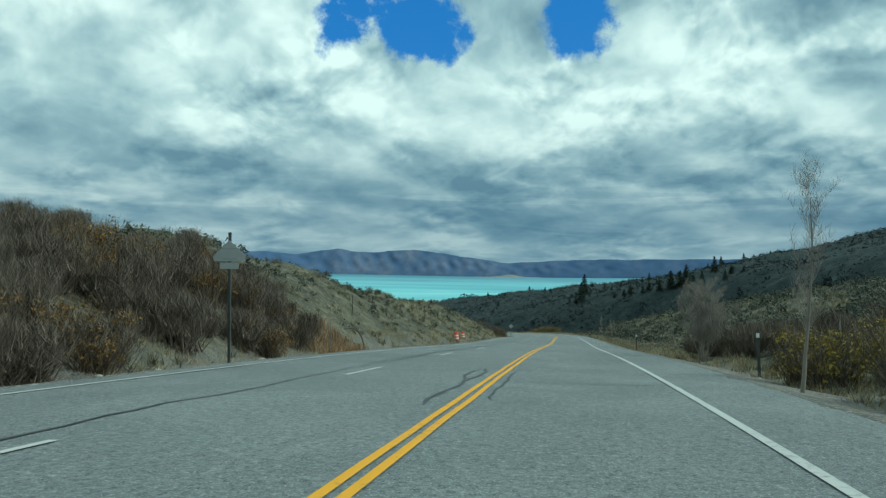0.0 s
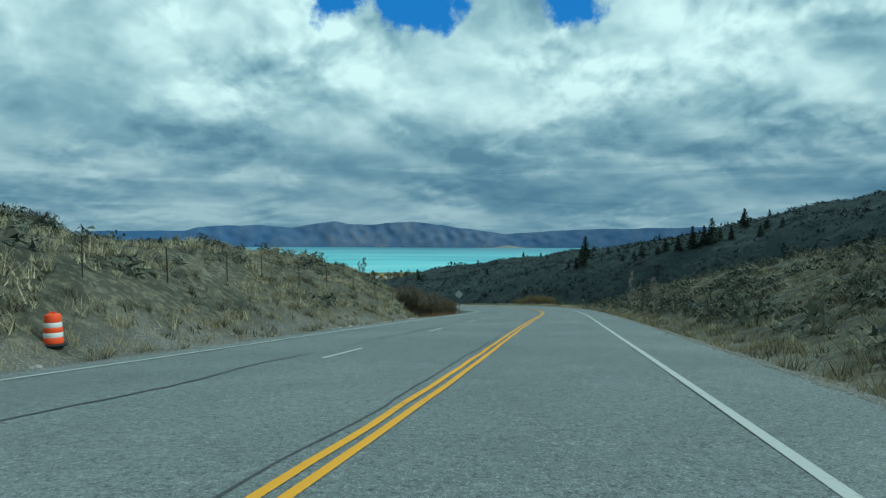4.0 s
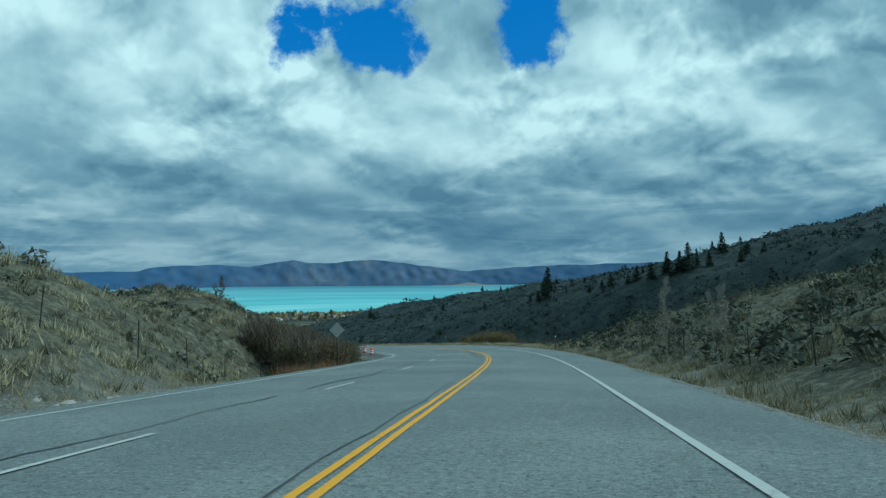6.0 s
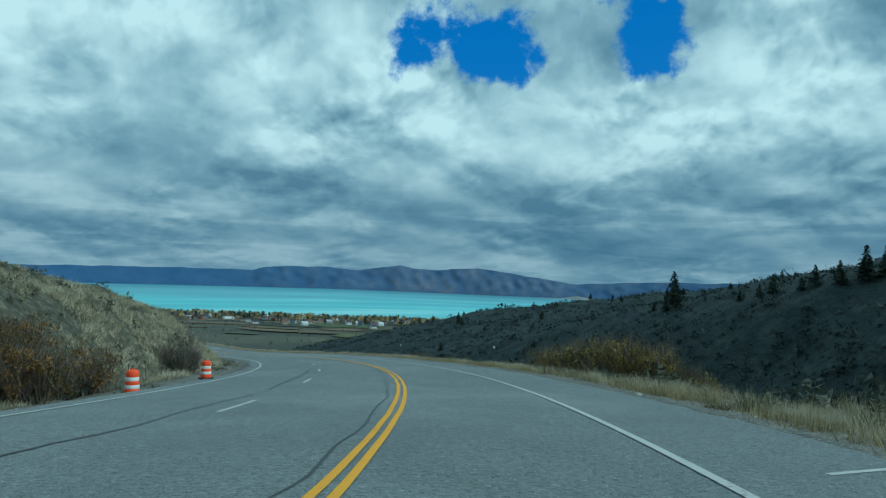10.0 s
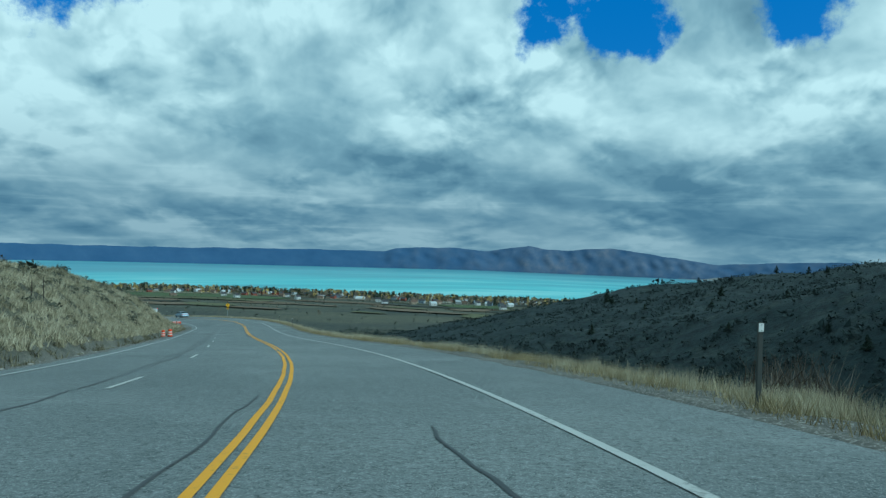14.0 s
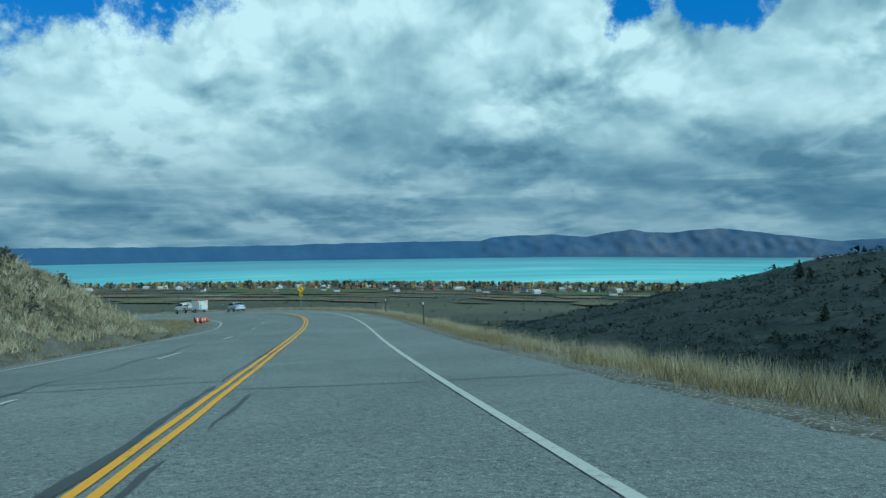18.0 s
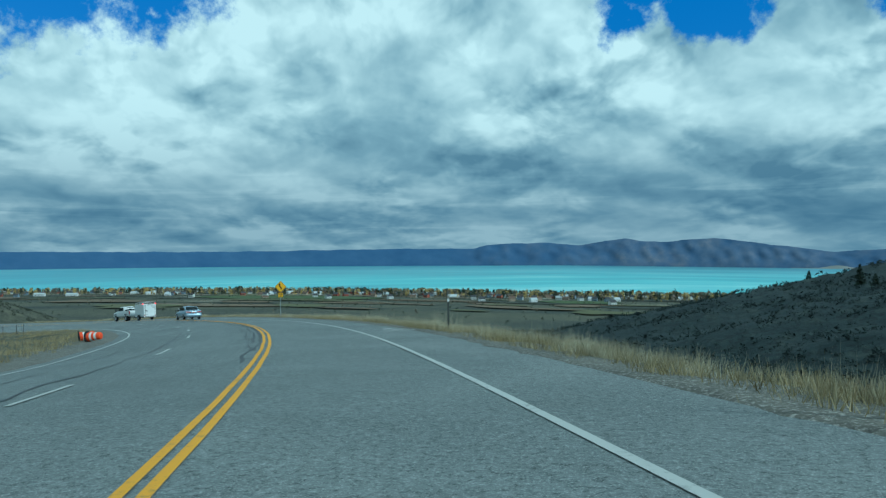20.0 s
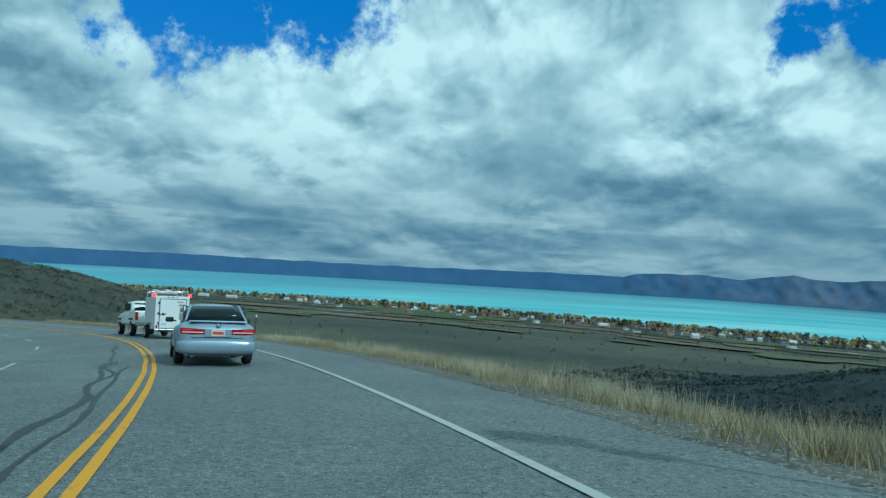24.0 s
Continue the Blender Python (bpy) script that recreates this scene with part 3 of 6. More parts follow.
def beside(s, n, yaw=0.0, up=0.0, lean=0.0):
    """A pose at s along and n right of the road, facing up the road (towards the drive) at yaw 0."""
    x, y, _ = on_road(s, n)
    z = float(land(np.array([x]), np.array([y]))[0][0])
    h = math.degrees(float(np.interp(s, ALONG, TURN)))
    return pose(x, y, z + up, 0, lean, h + yaw)


def thing(name, label, category, group="", m=None):
    ob = new(name)
    ob.empty_display_size = 0.2
    tagged(ob, label, category, group)
    if m is not None:
        ob.matrix_basis = m
    return ob


def part(name, bm, mat, parent, label="", smooth=False, m=None):
    if isinstance(bm, bmesh.types.BMesh):
        me = bpy.data.meshes.new(name)
        bm.to_mesh(me)
        bm.free()
        me.materials.append(mat)
    else:
        me = bm
    if smooth:
        me.polygons.foreach_set("use_smooth", np.ones(len(me.polygons), bool))
    ob = new(name, me)
    ob.parent = parent
    if m is not None:
        ob.matrix_basis = m
    if label:
        tagged(ob, label)
    return ob


def box(sx, sy, sz, at=(0, 0, 0), bevel=0.0, turn=None, bm=None):
    """A box centred at `at`, its edges rounded."""
    bm = bm or bmesh.new()
    r = bmesh.ops.create_cube(bm, size=1.0, matrix=Matrix.Translation(at) @ (turn or Matrix()) @ Matrix.Diagonal((sx, sy, sz, 1)))
    if bevel:
        e = list({e for v in r["verts"] for e in v.link_edges})
        bmesh.ops.bevel(bm, geom=e, offset=bevel, segments=2, affect="EDGES", profile=0.6)
    return bm


def tube(r1, r2, a, b, seg=10, bm=None, caps=True):
    """A tapered round bar from a to b."""
    bm = bm or bmesh.new()
    a, b = Vector(a), Vector(b)
    d = b - a
    m = Matrix.Translation((a + b) / 2) @ d.to_track_quat("Z", "Y").to_matrix().to_4x4()
    bmesh.ops.create_cone(bm, cap_ends=caps, segments=seg, radius1=r1, radius2=r2, depth=d.length, matrix=m)
    return bm


def lathe(profile, seg=24, axis="Z"):
    """Turned body from (radius, height) pairs."""
    n = len(profile)
    a = np.linspace(0, 2 * np.pi, seg, endpoint=False)
    v = np.array([[r * math.cos(t), r * math.sin(t), z] for t in a for r, z in profile])
    if axis == "X":
        v = v[:, [2, 0, 1]]
    f = [[i * n + j, ((i + 1) % seg) * n + j, ((i + 1) % seg) * n + j + 1, i * n + j + 1] for i in range(seg) for j in range(n - 1)]
    return v, f


def lathe_mesh(name, profile, mat, seg=24, axis="Z", smooth=False):
    v, f = lathe(profile, seg, axis)
    return mesh_from(name, v, f, mat, smooth)


def plate(outline, thick, y=0.0):
    """A flat plate in the xz plane from its outline, facing -y."""
    bm = bmesh.new()
    front = [bm.verts.new((x, y - thick / 2, z)) for x, z in outline]
    back = [bm.verts.new((x, y + thick / 2, z)) for x, z in outline]
    bm.faces.new(front)
    bm.faces.new(back[::-1])
    n = len(outline)
    for i in range(n):
        bm.faces.new((front[i], back[i], back[(i + 1) % n], front[(i + 1) % n]))
    bmesh.ops.recalc_face_normals(bm, faces=bm.faces)
    return bm


def tris(name, v, mat):
    """Loose triangles from an array (n, 3, 3)."""
    return mesh_from(name, v.reshape(-1, 3), np.arange(v.shape[0] * 3).reshape(-1, 3), mat)


def blades(r, root, height, count, spread=0.12, width=0.02, lean=0.5, base=0.05):
    """Grass or twig blades: `count` triangles at every root (n, 3)."""
    n = len(root)
    height = np.broadcast_to(height, (n,))[:, None] * r.uniform(0.55, 1.1, (n, count))
    a, q = r.uniform(0, 6.283, (n, count)), r.uniform(0, 1, (n, count)) ** 0.5 * lean
    off = r.normal(0, 1, (n, count, 2)) * np.broadcast_to(spread, (n,))[:, None, None]
    p = np.concatenate([root[:, None, :2] + off, np.repeat(root[:, None, 2:], count, 1) - base], -1)
    tip = p + np.stack([np.cos(a) * q * height, np.sin(a) * q * height, height * np.sqrt(np.maximum(1 - q * q * 0.6, 0.1)) + base], -1)
    b = r.uniform(0, 6.283, (n, count))
    w = np.stack([np.cos(b), np.sin(b), 0 * b], -1) * (width * r.uniform(0.6, 1.4, (n, count)))[..., None]
    return np.stack([p - w, p + w, tip], -2).reshape(-1, 3, 3)


def leaves(r, centre, size, count, leaf, flat=0.75, hollow=0.45):
    """Leaf triangles in rounded clumps; centre (n, 3), size (n,)."""
    n = len(centre)
    d = r.normal(0, 1, (n, count, 3))
    d /= np.linalg.norm(d, axis=-1, keepdims=True)
    d = d * (hollow + (1 - hollow) * r.uniform(0, 1, (n, count, 1))) * np.broadcast_to(size, (n,))[:, None, None]
    d[..., 2] *= flat
    c = centre[:, None] + d
    k = np.broadcast_to(leaf, (n,))[:, None, None, None] * r.uniform(0.6, 1.4, (n, count, 1, 1))
    return (c[:, :, None] + r.normal(0, 0.75, (n, count, 3, 3)) * k).reshape(-1, 3, 3)


def stuff(name, v, mat, label, category):
    ob = new(name, tris(name, v, mat))
    return tagged(ob, label, category, kind="stuff")


def scatter(r, count, s0, s1, n0, n1):
    """Random ground places in a stretch of roadside."""
    s, n = r.uniform(s0, s1, count), r.uniform(n0, n1, count)
    p = on_road(s, n)
    p[:, 2] = land(p[:, 0], p[:, 1])[0]
    return p, s, n


M.update({
    "dry_grass": leafy("dry_grass", (0.16, 0.125, 0.06), (0.30, 0.245, 0.13), (0.42, 0.35, 0.20)),
    "pale_grass": leafy("pale_grass", (0.27, 0.235, 0.15), (0.45, 0.40, 0.275), (0.60, 0.55, 0.40)),
    "bank_grass": leafy("bank_grass", (0.045, 0.046, 0.030), (0.15, 0.135, 0.085), (0.33, 0.30, 0.195)),
    "bank_straw": leafy("bank_straw", (0.15, 0.13, 0.08), (0.36, 0.32, 0.205), (0.50, 0.45, 0.31)),
    "red_grass": leafy("red_grass", (0.15, 0.085, 0.042), (0.28, 0.17, 0.085), (0.36, 0.26, 0.15)),
    "sage": leafy("sagebrush", (0.038, 0.045, 0.035), (0.080, 0.088, 0.066), (0.15, 0.152, 0.112)),
    # darker copy of sage, cloud shade on the ridge put into its colour
    "shaded_sage": leafy("shaded_sagebrush", (0.010, 0.018, 0.019), (0.025, 0.038, 0.037), (0.052, 0.066, 0.058)),
    "twig": leafy("twigs", (0.055, 0.043, 0.033), (0.13, 0.105, 0.08), (0.24, 0.20, 0.155)),
    "pale_twig": leafy("pale_twigs", (0.16, 0.135, 0.115), (0.27, 0.24, 0.21), (0.36, 0.32, 0.28)),
    "bark": material("bark", lambda k, p: k.mix(k.noise(p, 9.0, 6.0, 0.7), (0.14, 0.12, 0.10), (0.30, 0.27, 0.23)), 0.9),
    "pine_bark": plain("pine_bark", (0.07, 0.05, 0.035), 0.95, vary=0.4),
    "needles": leafy("needles", (0.008, 0.016, 0.010), (0.018, 0.032, 0.020), (0.03, 0.048, 0.03)),
    "yellow_leaf": leafy("yellow_leaves", (0.11, 0.085, 0.02), (0.25, 0.185, 0.035), (0.42, 0.31, 0.06)),
    "olive_leaf": leafy("olive_leaves", (0.045, 0.045, 0.012), (0.10, 0.09, 0.02), (0.20, 0.14, 0.025)),
    "rust_leaf": leafy("rust_leaves", (0.08, 0.05, 0.015), (0.20, 0.11, 0.03), (0.30, 0.17, 0.04)),
    "rock": material("rock", lambda k, p: k.mix(k.noise(p, 2.5, 6.0, 0.7), (0.13, 0.10, 0.075), (0.33, 0.27, 0.21)), 0.9, bump=(6.0, 0.05)),
    "stone": material("pale_stone", lambda k, p: k.mix(k.noise(p, 5.0, 6.0, 0.7), (0.22, 0.20, 0.17), (0.46, 0.43, 0.38)), 0.9),
    "galv": plain("galvanised_steel", (0.34, 0.36, 0.36), 0.5, 0.6, 0.2),
    "dark_post": plain("dark_post", (0.07, 0.075, 0.07), 0.7, 0.2, 0.3),
    "fence_steel": plain("rusty_fence_steel", (0.055, 0.045, 0.04), 0.8, 0.3, 0.4),
    "sign_back": plain("bare_aluminium", (0.40, 0.41, 0.40), 0.55, 0.5, 0.1),
    "sign_yellow": plain("yellow_sheeting", (0.78, 0.42, 0.01), 0.5, 0.0, 0.04),
    "sign_black": plain("black_sheeting", (0.015, 0.015, 0.015), 0.5),
    "sign_orange": plain("orange_sheeting", (0.80, 0.22, 0.01), 0.5, 0.0, 0.05),
    "drum_orange": plain("orange_plastic", (0.78, 0.085, 0.02), 0.55, 0.0, 0.12),
    "drum_white": plain("white_reflective_band", (0.72, 0.70, 0.68), 0.45, 0.0, 0.08),
    "rubber": plain("rubber", (0.022, 0.022, 0.023), 0.8),
    "reflector": plain("white_reflector", (0.78, 0.78, 0.76), 0.4, 0.0, 0.03),
})


# ---- plants ----
def limb(bm, r, a, d, length, rad, depth, tips):
    """One bent limb with its side limbs."""
    p, steps = Vector(a), 4
    for i in range(steps):
        d = (d + Vector((r.normal(0, 0.10), r.normal(0, 0.10), 0.06))).normalized()
        q = p + d * (length / steps)
        ra, rb = rad * (1 - 0.75 * i / steps), rad * (1 - 0.75 * (i + 1) / steps)
        tube(ra, rb, p, q, 6 if depth == 0 else 5 if depth == 1 else 4, bm, caps=False)
        p = q
        tips.append((p, d, depth))
        if depth < 2 and (i > 0 or depth > 0):
            for _ in range(2 if depth == 0 else 1):
                side = Vector((r.normal(), r.normal(), 0.25 + abs(r.normal(0, 0.3)))).normalized()
                limb(bm, r, p, (d * 0.75 + side * 0.8).normalized(), length * r.uniform(0.35, 0.6), rb * 0.55, depth + 1, tips)
    return tips


def bare_tree(seed, height, label, m, stems=1, thick=0.09, twig=26, slim=False, pale=False):
    r = np.random.RandomState(seed)
    ob = thing("bare_tree", label, "tree", m=m)
    limbs, tips = bmesh.new(), []
    for k in range(stems):
        trunk = bmesh.new()
        d = Vector((r.normal(0, 0.05 + 0.22 * (stems > 1)), r.normal(0, 0.05 + 0.22 * (stems > 1)), 1)).normalized()
        p = Vector((r.normal(0, 0.12) * (stems > 1), r.normal(0, 0.12) * (stems > 1), -0.1))
        n, h = 9, height * r.uniform(0.75, 1.0) if stems > 1 else height
        for i in range(n):
            d = (d + Vector((r.normal(0, 0.05), r.normal(0, 0.05), 0.05))).normalized()
            q = p + d * h / n
            tube(thick * (1 - 0.92 * i / n), thick * (1 - 0.92 * (i + 1) / n), p, q, 8, trunk, caps=False)
            p = q
            if i > 1:
                for _ in range(3 if slim else 2 if stems == 1 else 1):
                    a = r.uniform(0, 6.283)
                    out = Vector((math.cos(a), math.sin(a), r.uniform(1.8, 3.2) if slim else r.uniform(0.7, 1.5))).normalized()
                    limb(limbs, r, p, out, h * r.uniform(0.14, 0.26) * (1.1 - 0.6 * i / n), thick * (0.22 if slim else 0.4) * (1 - 0.8 * i / n), 1, tips)
        bmesh.ops.remove_doubles(trunk, verts=trunk.verts, dist=0.004)
        part("trunk" if k == 0 else "stem", trunk, M["bark"], ob, smooth=True)
    tagged(part("crown", limbs, M["bark"], ob, smooth=True), kind="stuff")
    root = np.array([tuple(t[0]) for t in tips])
    tagged(part("twig", tris("twig", blades(r, root, height * 0.075, twig // 2, 0.03, 0.0028, 0.9, 0.0), M["pale_twig" if pale or slim else "twig"]), None, ob), kind="stuff")
    return ob


def bush_mesh(seed, kind):
    """Meshes (name, mesh) of a shrub about one metre high."""
    r = np.random.RandomState(seed)
    root = np.column_stack([r.normal(0, 0.13, (26, 2)), np.zeros(26)])
    stems = tris("stems", blades(r, root, 1.0, 9, 0.05, 0.010, 0.85), M["twig"])
    a = r.uniform(0, 6.283, 46)
    q = r.uniform(0.1, 0.55, 46)
    c = np.column_stack([np.cos(a) * q, np.sin(a) * q, r.uniform(0.25, 0.88, 46)])
    if kind == "twig":
        crown = tris("twigs", np.concatenate([blades(r, c, 0.42, 22, 0.10, 0.006, 0.9, 0.0)]), M["twig"])
        return [("stem", stems), ("crown", crown)]
    mat = {"yellow": "yellow_leaf", "olive": "olive_leaf", "rust": "rust_leaf", "sage": "sage"}[kind]
    crown = tris("foliage", leaves(r, c, r.uniform(0.12, 0.27, 46), 34, 0.025, 0.9, 0.2), M[mat])
    wisp = tris("twigs", blades(r, c, 0.36, 8, 0.10, 0.005, 0.7, 0.0), M["twig"])
    return [("stem", stems), ("crown", crown), ("twig", wisp)]


BUSH = {}


def shrub(kind, s, n, size, label, group, seed=0, tall=1.0):
    """One shrub on the ground beside the road."""
    key = (kind, seed % 3)
    if key not in BUSH:
        BUSH[key] = bush_mesh(100 + len(BUSH), kind)
    ob = thing("shrub", label, "shrub", group, beside(s, n, (seed * 77) % 360) @ Matrix.Diagonal((size, size, size * tall, 1)))
    for nm, me in BUSH[key]:
        tagged(part(nm, me, None, ob), kind="stuff")
    return ob


def build_shrubs():
    r = np.random.RandomState(5)
    # thicket on the bank at the start
    for i in range(92):
        s, a = r.uniform(2, 30), r.uniform(0.3, 5.5)
        shrub("twig" if i % 3 else "rust", s, LEFT_EDGE - 0.9 - a, r.uniform(1.05, 1.7), "bare grey-brown willow thicket on the roadside bank", "willow thicket", i, r.uniform(0.8, 1.1))
    back = []
    for i in range(150):
        s, a = r.uniform(0, 31), r.uniform(5, 15)
        if i % 6 == 0:
            s, a = r.uniform(26, 32), r.uniform(1.0, 4.0)
        size = r.uniform(0.75, 1.2)
        m = beside(s, LEFT_EDGE - 0.9 - a, (i * 77) % 360) @ Matrix.Diagonal((size, size, size * r.uniform(0.8, 1.1), 1))
        for nm, me in BUSH[("twig", 1)]:
            v = np.empty(len(me.vertices) * 3, np.float32)
            me.vertices.foreach_get("co", v)
            k = np.array(m)
            back.append((v.reshape(-1, 3) @ k[:3, :3].T + k[:3, 3]).reshape(-1, 3, 3))
    stuff("bank_thicket", np.concatenate(back), M["twig"], "bare grey-brown thicket covering the upper bank", "thicket")
    # gold and bare shrubs on the other side at the start
    for i in range(26):
        s = r.uniform(9, 44)
        gold = s < 20 and i % 2
        shrub("yellow" if gold else "twig", s, RIGHT_EDGE + r.uniform(0.9, 5.5) + (1.0 if s > 20 else 0), r.uniform(1.0, 1.7) if gold else r.uniform(0.8, 1.4),
              "golden autumn shrub beside the road" if gold else "bare brown shrub beside the road", "roadside shrubs", i)
    for i in range(9):
        shrub("yellow", r.uniform(11, 19), RIGHT_EDGE + r.uniform(1.3, 4.6), r.uniform(1.1, 1.6), "golden autumn shrub beside the road", "roadside shrubs", i)
    # olive willows inside the bend
    for i in range(64):
        u = i / 63
        shrub("olive" if i % 4 < 2 else "twig" if i % 4 == 2 else "rust", 137 + u * 33 + r.normal(0, 0.8), LEFT_EDGE - 2.2 - r.uniform(0, 5.2) - 0.8 * u, r.uniform(1.8, 2.6) if u < 0.7 else r.uniform(1.4, 1.9),
              "olive-brown willow shrub inside the bend", "willows inside the bend", i)
    for i in range(9):
        shrub("rust" if i % 3 else "olive", 182.5 + r.uniform(0, 4.5), -12.0 - r.uniform(0, 2.8), r.uniform(1.6, 2.2), "rusty autumn shrub behind the drums", "rust shrubs", i)
    for i in range(8):
        shrub("sage" if i % 2 else "twig", 209.5 + r.uniform(0, 4.0), -11.8 - r.uniform(0, 1.8), r.uniform(1.5, 2.0), "rounded grey-brown shrub at the end of the bank", "roadside shrubs", i)
    # gold willows below the outer side of the bend
    for i in range(44):
        u = i / 43
        shrub("yellow" if i % 3 == 1 or u < 0.15 else "olive", 188 + u * 15, RIGHT_EDGE + 4.2 + r.uniform(0, 4.2) + 0.6 * u, r.uniform(2.0, 3.1),
              "yellow-green autumn willow below the shoulder", "gold willows", i)
    for i in range(12):
        shrub("twig", 150 + r.uniform(0, 80), RIGHT_EDGE + 5 + r.uniform(0, 12), r.uniform(0.6, 1.1), "bare grey shrub in the gully", "roadside shrubs", i)
    for i, (s, n, h) in enumerate(((231, 11.0, 2.2), (235, 12.5, 1.8), (263, 13, 1.5), (392, 9.5, 1.3))):
        shrub("twig" if i < 3 else "sage", s, n, h, "grey shrub in the gully beside the road", "roadside shrubs", i)


    for i in range(46):
        s = r.uniform(60, 350)
        shrub("sage", s, -24 - r.uniform(0, 14), r.uniform(0.7, 1.5), "dark grey-green sagebrush on the crest of the bank", "crest sagebrush", i, 0.75)


build_shrubs()
bare_tree(11, 4.1, "tall slim bare poplar beside the road", beside(15.2, 6.2), thick=0.045, slim=True, twig=8)
bare_tree(12, 3.4, "bare grey many-stemmed tree beside the road", beside(33, RIGHT_EDGE + 1.6), stems=16, thick=0.020, twig=26, pale=True)
bare_tree(13, 2.8, "bare grey many-stemmed tree beside the road", beside(37, RIGHT_EDGE + 2.6), stems=12, thick=0.018, twig=26, pale=True)
bare_tree(14, 3.6, "slim bare sapling beside the road", beside(124, RIGHT_EDGE + 1.6), thick=0.03, slim=True, twig=6)
bare_tree(15, 2.8, "slim bare sapling beside the road", beside(121, RIGHT_EDGE + 3.0), thick=0.028, slim=True, twig=6)
bare_tree(16, 2.5, "slim bare sapling beside the road", beside(126, RIGHT_EDGE + 4.0), thick=0.028, slim=True, twig=6)
bare_tree(17, 2.8, "small bare tree on the bank", beside(158, -22), stems=3, thick=0.05)
bare_tree(18, 3.2, "slim bare shrub tree above the willows", beside(150, LEFT_EDGE - 5), stems=3, thick=0.035)
bare_tree(19, 2.4, "bare shrub on the skyline of the bank", beside(66, -34), stems=4, thick=0.05)
bare_tree(20, 2.4, "bare shrub on the skyline of the bank", beside(73, -31), stems=4, thick=0.05)


bare_tree(24, 3.6, "thin bare shrub tree at the end of the bank", beside(216, -12), stems=6, thick=0.022, slim=True, twig=6)


def build_slab():
    ob = thing("concrete_slab", "pale broken concrete slab lying on the gravel", "slab", m=beside(181.6, -8.9, 12, 0.03))
    bm = plate(rounded([(-0.85, -0.04), (0.8, -0.05), (0.86, 0.05), (-0.8, 0.06)], 0.02), 0.55)
    part("slab", bm, M["stone"], ob)


def tufts(r, p, low, high, count, wide, width, lean=0.95):
    """Bunches of grass, each of its own height, spread and leaning."""
    h = low + (high - low) * r.uniform(0, 1, len(p)) ** 1.6
    return blades(r, p, h, count, wide * h / high, width, lean)


def drift(r, count, s0, s1, near, clumps):
    """Places along the outer edge of the shoulder, gathered in uneven clumps."""
    mid = r.uniform(s0, s1, clumps)
    size = r.uniform(0.5, 2.6, clumps)
    off = near + np.abs(r.normal(0, 1.0, clumps))
    tall = r.uniform(0.45, 1.0, clumps) ** 1.3
    i = r.randint(0, clumps, count)
    s = mid[i] + r.normal(0, 1, count) * size[i]
    n = right_edge(s) + np.maximum(off[i] + r.normal(0, 0.35, count), near)
    p = on_road(s, n)
    p[:, 2] = land(p[:, 0], p[:, 1])[0]
    return p, s, n, tall[i]


